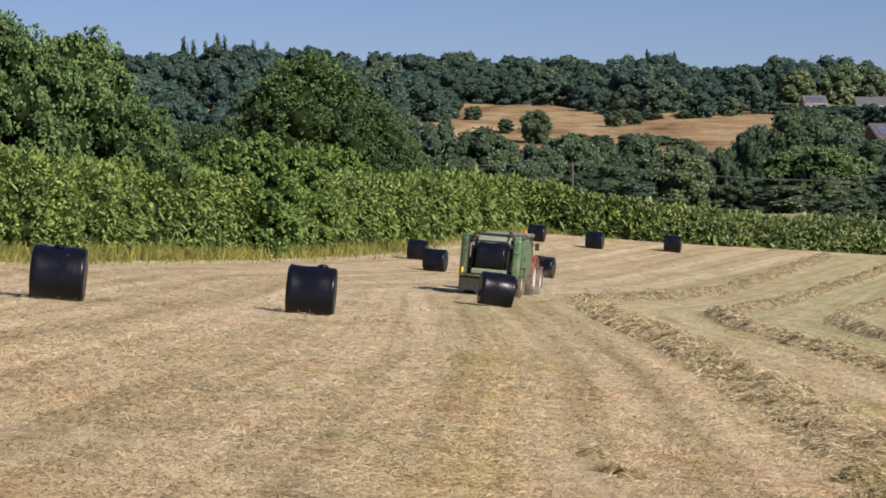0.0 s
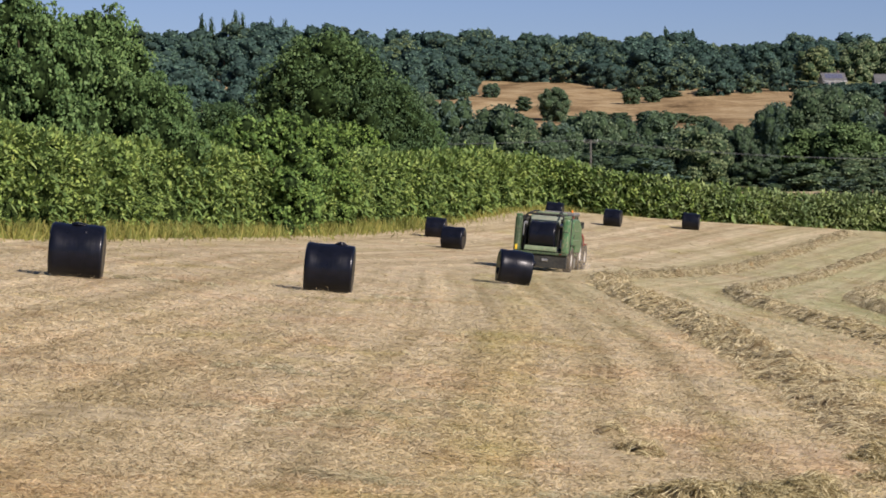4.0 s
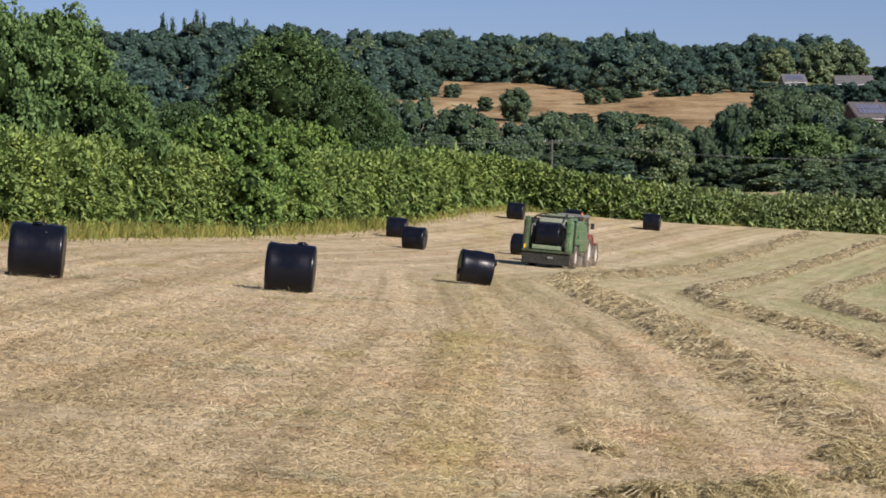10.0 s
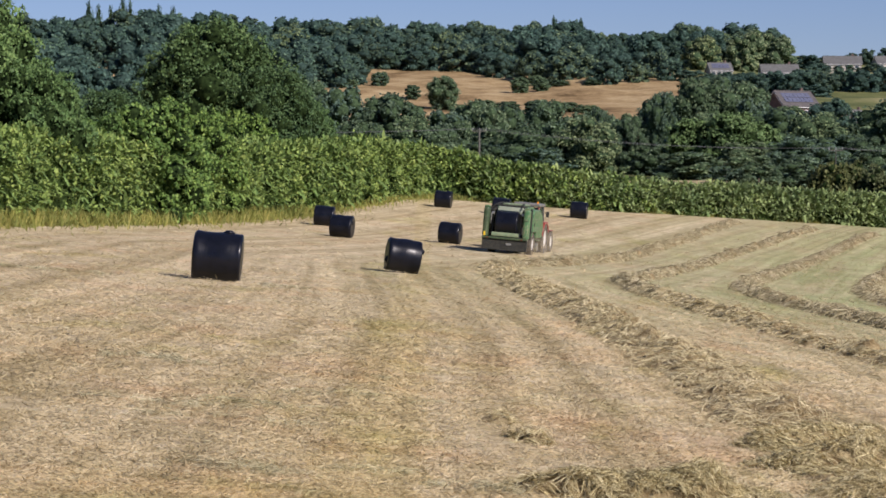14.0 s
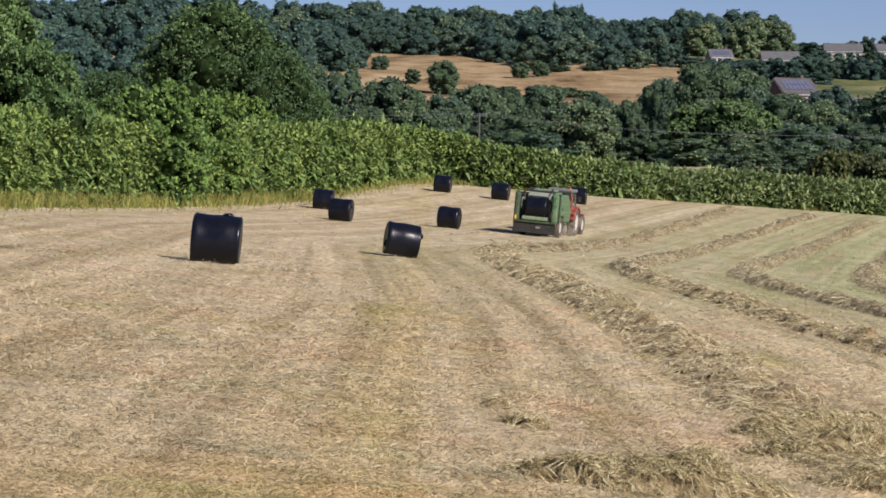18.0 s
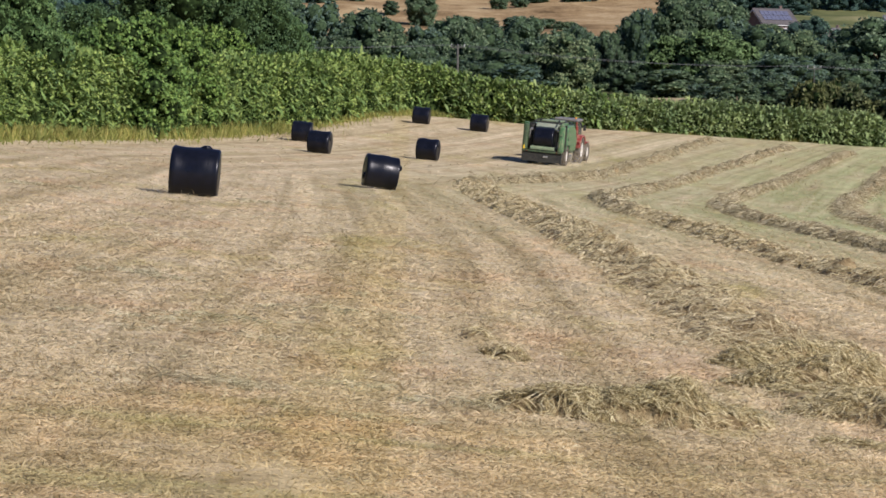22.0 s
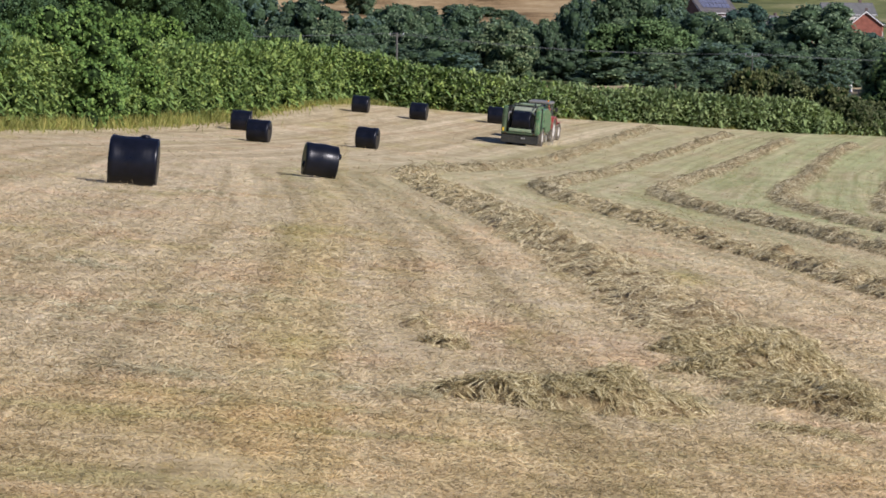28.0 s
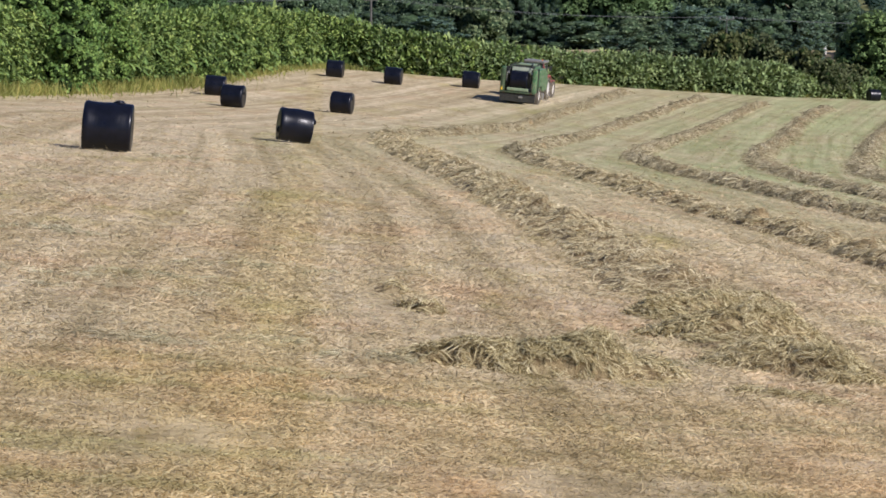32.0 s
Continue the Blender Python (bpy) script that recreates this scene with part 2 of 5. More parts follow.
def leaf_gap_shade(name, dark, light, scale):
    """The close leafy mass behind the outer leaves; shade in the gaps is painted in."""
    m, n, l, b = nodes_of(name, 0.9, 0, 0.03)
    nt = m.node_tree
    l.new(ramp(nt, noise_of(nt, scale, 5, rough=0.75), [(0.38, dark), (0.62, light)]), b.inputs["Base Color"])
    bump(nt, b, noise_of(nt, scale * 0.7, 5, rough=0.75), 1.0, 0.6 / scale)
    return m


M_FIELD, M_FAR = hay_ground(), far_ground()
M_STRAW = straw("loose_straw", (0.44, 0.365, 0.23), (0.52, 0.437, 0.28), (0.61, 0.525, 0.35), 0.3, True)
M_ROW = straw("windrow_hay", (0.34, 0.265, 0.135), (0.62, 0.54, 0.335), (0.80, 0.725, 0.495), 0.32)
M_FARROW = straw("grey_brown_hay", (0.26, 0.21, 0.115), (0.47, 0.415, 0.26), (0.65, 0.59, 0.41), 0.25)
M_GREENHAY = straw("green_hay", (0.22, 0.165, 0.07), (0.52, 0.445, 0.24), (0.76, 0.69, 0.455), 0.22)
M_WISP = straw("grey_green_wisps", (0.36, 0.33, 0.20), (0.46, 0.425, 0.27), (0.56, 0.52, 0.36), 0.3, True)
# Heap core: its darkest browns stand for shade in hollows under the straws.
M_HEAP, hn_, hl_, hb_ = nodes_of("heaped_hay", 0.85, 0, 0.15)
hc_ = ramp(M_HEAP.node_tree, noise_of(M_HEAP.node_tree, 5.0, 9, (1.6, 1, 1), 0.75), [(0.3, (0.10, 0.064, 0.027)), (0.45, (0.24, 0.175, 0.084)), (0.6, (0.42, 0.335, 0.18)), (0.75, (0.54, 0.455, 0.265))])
hl_.new(hc_, hb_.inputs["Base Color"])
bump(M_HEAP.node_tree, hb_, noise_of(M_HEAP.node_tree, 7.0, 8, (1.6, 1, 1), 0.7), 1.0, 0.12)
M_FILM = film_wrap()
M_BRACKEN = foliage("bracken", (0.079, 0.1258, 0.03993), (0.1985, 0.2882, 0.09104), (0.3089, 0.3571, 0.1333))
M_BRAMBLE = foliage("bramble_green", (0.1042, 0.1494, 0.0605), (0.2487, 0.3204, 0.139), (0.3089, 0.3379, 0.1666))
# Hedge core near black: the shade between its leaves is painted.
M_HEDGESHADE = leaf_gap_shade("hedge_gap_shade", (0.008, 0.014, 0.004), (0.055, 0.088, 0.024), 5.0)
# Far and valley cores: painted gap shade, the far one also hazed blue-green.
M_FARSHADE = leaf_gap_shade("far_wood_gap_shade", (0.012, 0.023, 0.020), (0.050, 0.086, 0.070), 22.0)
M_MIDSHADE = leaf_gap_shade("valley_gap_shade", (0.012, 0.022, 0.012), (0.062, 0.098, 0.048), 24.0)
# Near crowns' cores almost black: shade of the leaf gaps put into colour.
M_GAPSHADE = leaf_gap_shade("crown_gap_shade", (0.004, 0.008, 0.003), (0.026, 0.045, 0.014), 30.0)
M_VERGE = foliage("verge_grass", (0.1215, 0.1537, 0.0414), (0.2248, 0.2361, 0.07762), (0.4374, 0.3733, 0.1552), 0.3)
M_NEARLEAF = foliage("broad_leaves", (0.04515, 0.08528, 0.0341), (0.1134, 0.1914, 0.0704), (0.2226, 0.3099, 0.1188))
M_BUSHLEAF = foliage("bush_leaves", (0.0437, 0.084, 0.0264), (0.1207, 0.2072, 0.05808), (0.2645, 0.3584, 0.1056))
M_DARKLEAF = foliage("sycamore_leaves", (0.02706, 0.05392, 0.02857), (0.07487, 0.1324, 0.06136), (0.1551, 0.2308, 0.1037))
M_MIDLEAF = foliage("oak_leaves", (0.05256, 0.08859, 0.06143), (0.1471, 0.2084, 0.1336), (0.3049, 0.3751, 0.2271), 0.3)
# Distance haze is painted into these leaves as a blue-green cast.
M_FARLEAF = foliage("haze_tinted_woodland", (0.03275, 0.06311, 0.05951), (0.07462, 0.1351, 0.1169), (0.1501, 0.2297, 0.1784), 0.2)
M_PALELEAF = foliage("pale_olive_leaves", (0.13, 0.172, 0.115), (0.255, 0.31, 0.19), (0.40, 0.455, 0.285), 0.3)
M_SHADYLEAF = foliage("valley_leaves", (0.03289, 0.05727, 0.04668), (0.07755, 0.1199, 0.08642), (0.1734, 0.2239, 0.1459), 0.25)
M_OLIVE = foliage("olive_leaves", (0.07284, 0.1093, 0.06684), (0.188, 0.2418, 0.1366), (0.3458, 0.3971, 0.2301), 0.3)
M_ASH = foliage("ash_leaves", (0.085, 0.14, 0.06), (0.165, 0.25, 0.105), (0.28, 0.37, 0.165), 0.2)
M_SWARD = straw("short_sward", (0.36, 0.36, 0.16), (0.44, 0.435, 0.20), (0.54, 0.51, 0.27), 0.5)
M_RUST = foliage("bramble_leaves", (0.055, 0.068, 0.034), (0.115, 0.135, 0.066), (0.21, 0.22, 0.108), 0.25)
M_GREYLEAF = foliage("grey_green_leaves", (0.04875, 0.08057, 0.07111), (0.1068, 0.1635, 0.1307), (0.209, 0.2798, 0.206), 0.25)
M_BARK = worn("bark", (0.11, 0.085, 0.06), 0.95, 0, 2.0, 0.4, 0.0, 0.1, 0.6)
M_GREEN = worn("green_paint", (0.05, 0.145, 0.06), 0.4, 0, 1.5, 0.2, 0.34)
M_OLIVE_PAINT = worn("dusty_olive_paint", (0.034, 0.066, 0.03), 0.5, 0, 2, 0.25, 0.12)
M_HOOD = worn("dusty_grey_green_paint", (0.20, 0.235, 0.175), 0.55, 0, 2, 0.2, 0.2)
M_PALEGREEN = worn("dusty_pale_green_paint", (0.15, 0.21, 0.12), 0.5, 0, 2, 0.2, 0.2)
M_BLACK = worn("black_steel", (0.018, 0.02, 0.018), 0.6, 0, 3, 0.3, 0.06)
M_RUBBER = worn("tyre_rubber", (0.05, 0.046, 0.042), 0.9, 0, 6, 0.3, 0.42, 0.15)
M_RIM = worn("silver_rim", (0.62, 0.60, 0.55), 0.5, 0.1, 4, 0.2, 0.15)
M_RED = worn("red_paint", (0.24, 0.024, 0.022), 0.4, 0, 1.5, 0.2, 0.32)
M_STEEL = worn("worn_steel", (0.42, 0.42, 0.40), 0.38, 0.8, 5, 0.25, 0.1)
M_YELLOW = worn("yellow_plate", (0.70, 0.48, 0.03), 0.4, 0, 4, 0.1, 0.05)
M_AMBER = worn("amber_plastic", (0.85, 0.26, 0.02), 0.25, 0, 8, 0.1, 0.02)
M_LAMPRED = worn("red_lens", (0.12, 0.012, 0.012), 0.2, 0, 8, 0.1, 0.02)
M_CABROOF = worn("grey_cab_roof", (0.15, 0.148, 0.135), 0.45, 0, 2, 0.15, 0.1)
M_BRICK = worn("red_brickwork", (0.27, 0.098, 0.068), 0.9, 0, 1.2, 0.25, 0.03, 0.2)
M_BROWNBRICK = worn("brown_brickwork", (0.12, 0.085, 0.075), 0.9, 0, 1.2, 0.25, 0.03, 0.2)
M_SLATE = worn("grey_roof_tiles", (0.105, 0.108, 0.108), 0.75, 0, 1.0, 0.2, 0.05, 0.3, 0.4)
M_DARKTILE = worn("brown_roof_tiles", (0.075, 0.07, 0.072), 0.75, 0, 1.0, 0.2, 0.05, 0.3, 0.4)
M_STUBBLE = straw("stubble", (0.47, 0.385, 0.235), (0.56, 0.47, 0.293), (0.65, 0.56, 0.37), 0.45, True)
M_PLASTER = worn("pale_render", (0.40, 0.375, 0.32), 0.9, 0, 0.8, 0.1, 0.03, 0.2)
M_WHITE = worn("white_paint", (0.78, 0.77, 0.74), 0.5, 0, 1.0, 0.06, 0.03)
M_CELL = worn("solar_cells", (0.10, 0.11, 0.16), 0.2, 0, 2.0, 0.2, 0.02, 0.6, 0.02)
M_CONCRETE = worn("pale_driveway", (0.42, 0.40, 0.37), 0.9, 0, 0.5, 0.12, 0.02, 0.2)
M_POLE = worn("weathered_pole", (0.09, 0.09, 0.08), 0.85, 0, 3, 0.2, 0.0, 0.2)
M_WIRE = worn("weathered_wire", (0.10, 0.105, 0.105), 0.6, 0.2, 3, 0.1, 0.0)
M_GLASS, gn_, gl_, gb_ = nodes_of("cab_glass", 0.04, 0, 0.5)
gb_.inputs["Transmission Weight"].default_value = 0.9
gb_.inputs["Base Color"].default_value = (0.45, 0.52, 0.5, 1)
M_PANE, pn_, pl_, pb_ = nodes_of("window_glass", 0.06, 0, 0.6)
pb_.inputs["Base Color"].default_value = (0.05, 0.06, 0.07, 1)


# ---- the lie of the land ----
LAND_Y = np.array([-400, -100, 0, 30, 60, 92, 120, 146, 165, 187, 200, 215, 260, 330, 400, 500, 600, 850, 1000, 1150, 1500, 2500, 5000], float)
LAND_Z = np.array([3, 1, 0, -.27, -.58, -.9, -.97, -.75, -.1, 1.25, 1.9, 2.4, 3.4, 3.8, 5.5, 11, 20, 45, 58, 64, 66, 66, 66], float)


def smooth_through(at, k, z):
    """A smooth curve through the knots (k, z) that never overshoots them."""
    at, d = np.asarray(at, float), np.diff(z) / np.diff(k)
    s = np.zeros(len(k))
    prod, tot = d[:-1] * d[1:], d[:-1] + d[1:]
    s[1:-1] = np.where(prod > 0, 2 * prod / np.where(np.abs(tot) < 1e-9, 1e-9, tot), 0)
    i = np.clip(np.searchsorted(k, at) - 1, 0, len(k) - 2)
    h = k[i + 1] - k[i]
    u = np.clip((at - k[i]) / h, 0, 1)
    return z[i] * (1 + 2 * u) * (1 - u) ** 2 + s[i] * h * u * (1 - u) ** 2 + z[i + 1] * u * u * (3 - 2 * u) + s[i + 1] * h * u * u * (u - 1)


def land(x, y):
    x, y = np.asarray(x, float), np.asarray(y, float)
    fall = .085 * np.clip(1 - (y - 212) / 48, 0, 1)
    far = np.clip((y - 600) / 400, 0, 1) * np.clip((x - 165) / 110, 0, 1)
    return smooth_through(y, LAND_Y, LAND_Z) - fall * 60 * np.tanh(x / 60) - 14 * far * far * (3 - 2 * far)


def ground_z(x, y):
    return float(land(x, y))


def lie(x, y, heading=0.0):
    """A pose that stands on the ground at (x, y), tilted as the slope is. heading: degrees to the right of y."""
    e = 0.6
    dx = (ground_z(x + e, y) - ground_z(x - e, y)) / (2 * e)
    dy = (ground_z(x, y + e) - ground_z(x, y - e)) / (2 * e)
    up = Vector((-dx, -dy, 1)).normalized()
    h = radians(heading)
    ahead = Vector((math.sin(h), math.cos(h), 0))
    ahead = (ahead - up * ahead.dot(up)).normalized()
    right = ahead.cross(up)
    m = Matrix((right, ahead, up)).transposed().to_4x4()
    m.translation = (x, y, ground_z(x, y))
    return m


EDGE_X = np.array([-44, -30, -22.2, -20.2, -16.8, -13.2, -9, -5.5, -.4, 3.3, 8, 12.3, 22.5, 30.4, 40, 44, 80, 130], float)
EDGE_Y = np.array([60, 82, 99.8, 115.8, 133, 150.4, 164.8, 178.2, 194.2, 196, 196.3, 197, 202, 204, 205, 207.5, 216, 224], float)
EDGE_H = np.array([5.2, 5.0, 4.6, 4.3, 4.6, 4.6, 4.55, 4.5, 4.1, 3.5, 2.95, 2.75, 2.35, 2.45, 2.4, 1.4, 1.0, 1.0], float)


def mesh_of(name, verts, faces, material, smooth=False):
    me = bpy.data.meshes.new(name)
    me.from_pydata(verts, [], faces)
    for m in material if isinstance(material, (list, tuple)) else [material]:
        me.materials.append(m)
    if smooth:
        me.polygons.foreach_set("use_smooth", [True] * len(me.polygons))
    me.update()
    return me


LAY_Y = [0, 34, 50, 65, 84, 93, 101, 107, 113, 125, 137, 160, 178, 193, 230]
LAY_X = [10.2, 10.2, 10.2, 9.6, 8.8, 8.3, 8.1, 8.8, 10.2, 12.5, 15.0, 20.1, 25.8, 30.8, 43]


def lay_of(V):
    """The lay of the mowing: how far a spot lies beside the line on which the mower went, and how far along."""
    return np.stack([V[:, 0] - np.interp(V[:, 1], LAY_Y, LAY_X), V[:, 1]], 1)


def build_ground():
    ys = np.concatenate([np.arange(-380, 0, 40), np.arange(0, 60, 0.8), np.arange(60, 240, 2.0), np.arange(240, 1200, 10), np.array([1250, 1400, 1700, 2200, 3000, 4900])])
    us = np.linspace(-1, 1, 181)
    us = np.sign(us) * (np.abs(us) ** 1.6)
    V = []
    for y in ys:
        half = 60 + max(0, y) * 0.75 + (0 if y > -1 else 200)
        x = us * half
        z = land(x, np.full_like(x, y))
        if y < 240:
            z = z + np.array([0.035 * noise.fractal(Vector((a * 0.5, y * 0.5, 0)), 1.0, 2.0, 4) for a in x])
        else:
            z = z + np.array([min(2.0, (y - 240) * 0.01) * noise.fractal(Vector((a * 0.02, y * 0.02, 3)), 1.0, 2.0, 3) for a in x])
        V += list(zip(x, np.full_like(x, y), z))
    w = len(us)
    Fc, mi = [], []
    for j in range(len(ys) - 1):
        for i in range(w - 1):
            Fc.append((j * w + i, j * w + i + 1, (j + 1) * w + i + 1, (j + 1) * w + i))
            mi.append(1 if ys[j] >= 218 else 0)
    me = mesh_of("ground", V, Fc, [M_FIELD, M_FAR], True)
    me.polygons.foreach_set("material_index", mi)
    lay = lay_of(np.array(V))
    loops = np.empty(len(me.loops), dtype=np.int32)
    me.loops.foreach_get("vertex_index", loops)
    me.uv_layers.new(name="lay").data.foreach_set("uv", lay[loops].astype(np.float32).ravel())
    tagged(new("ground", me), "mown hay meadow in a dip, bleached straw stubble, wooded slopes beyond", "ground", kind="structure")


build_ground()


# ---- leaves, straws and other small pieces, many in one mesh ----
def unit(v):
    return v / np.maximum(np.linalg.norm(v, axis=1, keepdims=True), 1e-9)


def leaf_mesh(name, centre, along, normal, length, width, material, fold=0.25):
    """Leaves: folded diamonds, one island each."""
    along, normal = unit(along), unit(normal)
    side = unit(np.cross(along, normal))
    normal = np.cross(side, along)
    L, W = np.asarray(length)[:, None], np.asarray(width)[:, None]
    a = centre - along * L * 0.5
    b = centre + side * W * 0.5 - normal * W * fold
    c = centre + along * L * 0.5 - normal * L * 0.12
    d = centre - side * W * 0.5 - normal * W * fold
    n = len(centre)
    V = np.stack([a, b, c, d], 1).reshape(-1, 3)
    k = np.arange(n)[:, None] * 4
    T = np.concatenate([k + np.array([[0, 1, 2]]), k + np.array([[0, 2, 3]])], 1).reshape(-1, 3)
    return tri_mesh(name, V, T, material)


def tri_mesh(name, V, T, material, lay=False):
    me = bpy.data.meshes.new(name)
    me.vertices.add(len(V))
    me.vertices.foreach_set("co", V.astype(np.float32).ravel())
    me.loops.add(len(T) * 3)
    me.loops.foreach_set("vertex_index", T.astype(np.int32).ravel())
    me.polygons.add(len(T))
    me.polygons.foreach_set("loop_start", np.arange(0, len(T) * 3, 3, dtype=np.int32))
    me.polygons.foreach_set("loop_total", np.full(len(T), 3, dtype=np.int32))
    if lay:
        me.uv_layers.new(name="lay").data.foreach_set("uv", lay_of(V)[T.ravel()].astype(np.float32).ravel())
    me.materials.append(material)
    me.update(calc_edges=True)
    me.validate()
    return me


def strand_mesh(name, base, way, up, length, width, material, sag=0.35, lay=False):
    """Straws: bent strips of two pieces."""
    way, up = unit(way), unit(up)
    side = unit(np.cross(way, up))
    L, W = np.asarray(length)[:, None], np.asarray(width)[:, None]
    mid = base + way * L * 0.5 + up * L * sag * 0.5
    tip = base + way * L + up * L * (sag * 0.1)
    V = np.stack([base - side * W / 2, base + side * W / 2, mid + side * W / 2, mid - side * W / 2, tip], 1).reshape(-1, 3)
    k = np.arange(len(base))[:, None] * 5
    T = np.concatenate([k + np.array([[0, 1, 2]]), k + np.array([[0, 2, 3]]), k + np.array([[3, 2, 4]])], 1).reshape(-1, 3)
    return tri_mesh(name, V, T, material, lay)


def curl_mesh(name, base, tip, rise, bow, width, material, roll, lay=False):
    """Straws that arch from base to tip and bow sideways: tapered strips of three pieces."""
    d = tip - base
    L = np.linalg.norm(d, axis=1, keepdims=True)
    side = unit(np.cross(d, np.array([[0, 0, 1.0]])))
    up = unit(np.cross(side, d))
    wide = side * np.cos(roll)[:, None] + up * np.sin(roll)[:, None]
    W = np.asarray(width)[:, None] * 0.5
    rows = []
    for t, k in ((0.0, 0.6), (0.35, 1.0), (0.7, 0.9)):
        p = base + d * t + np.array([[0, 0, 1.0]]) * rise[:, None] * 4 * t * (1 - t) + side * L * bow[:, None] * math.sin(math.pi * 1.4 * t)
        rows += [p - wide * W * k, p + wide * W * k]
    rows.append(tip + side * L * bow[:, None] * math.sin(math.pi * 1.4))
    V = np.stack(rows, 1).reshape(-1, 3)
    k = np.arange(len(base))[:, None] * 7
    T = np.concatenate([k + np.array([q]) for q in ((0, 1, 3), (0, 3, 2), (2, 3, 5), (2, 5, 4), (4, 5, 6))], 1).reshape(-1, 3)
    return tri_mesh(name, V, T, material, lay)


def frond_mesh(name, base, way, length, width, droop, material):
    """Fronds: tapered strips that start along way and bend down under their weight."""
    way = unit(way)
    side = unit(np.cross(way, np.array([[0, 0, 1.0]])) + 1e-6)
    L, W = np.asarray(length)[:, None], np.asarray(width)[:, None] * 0.5
    down = np.array([[0, 0, -1.0]]) * (np.asarray(droop)[:, None] * L)
    rows = []
    for t, k in ((0.0, 0.45), (0.4, 1.0), (0.75, 0.7)):
        p = base + way * L * t + down * t * t
        rows += [p - side * W * k, p + side * W * k]
    rows.append(base + way * L + down)
    V = np.stack(rows, 1).reshape(-1, 3)
    k = np.arange(len(base))[:, None] * 7
    T = np.concatenate([k + np.array([q]) for q in ((0, 1, 3), (0, 3, 2), (2, 3, 5), (2, 5, 4), (4, 5, 6))], 1).reshape(-1, 3)
    return tri_mesh(name, V, T, material)


rng = np.random.default_rng(7)


# ---- the hedge bank along the field's far edge ----
def edge_at(s):
    """The field's edge, by the length s along it: place and hedge height."""
    seg = np.hypot(np.diff(EDGE_X), np.diff(EDGE_Y))
    cum = np.concatenate([[0], np.cumsum(seg)])
    return smooth_through(s, cum, EDGE_X), smooth_through(s, cum, EDGE_Y), smooth_through(s, cum, EDGE_H)


EDGE_LENGTH = float(np.hypot(np.diff(EDGE_X), np.diff(EDGE_Y)).sum())


def bank(s, v):
    """A point of the hedge's surface: s along the edge, v from 0 (front foot) over the top to 1 (rear foot)."""
    x, y, h = edge_at(s)
    x2, y2, _ = edge_at(s + 0.5)
    tx, ty = x2 - x, y2 - y
    tl = np.hypot(tx, ty) + 1e-9
    nx, ny = -ty / tl, tx / tl
    lump = np.array([noise.fractal(Vector((a * 0.33, b * 3.0, 1.7)), 1.0, 2.0, 4) for a, b in zip(np.ravel(s), np.ravel(v))]).reshape(np.shape(s))
    depth = 5.0
    out = depth * v + 0.55 * lump
    up = h * np.clip(np.sin(np.clip(v, 0, 1) ** 0.62 * math.pi) ** 0.62, 0, 1) * (1 + 0.10 * lump)
    px, py = x + nx * out, y + ny * out
    return px, py, land(px, py) + up - 0.1


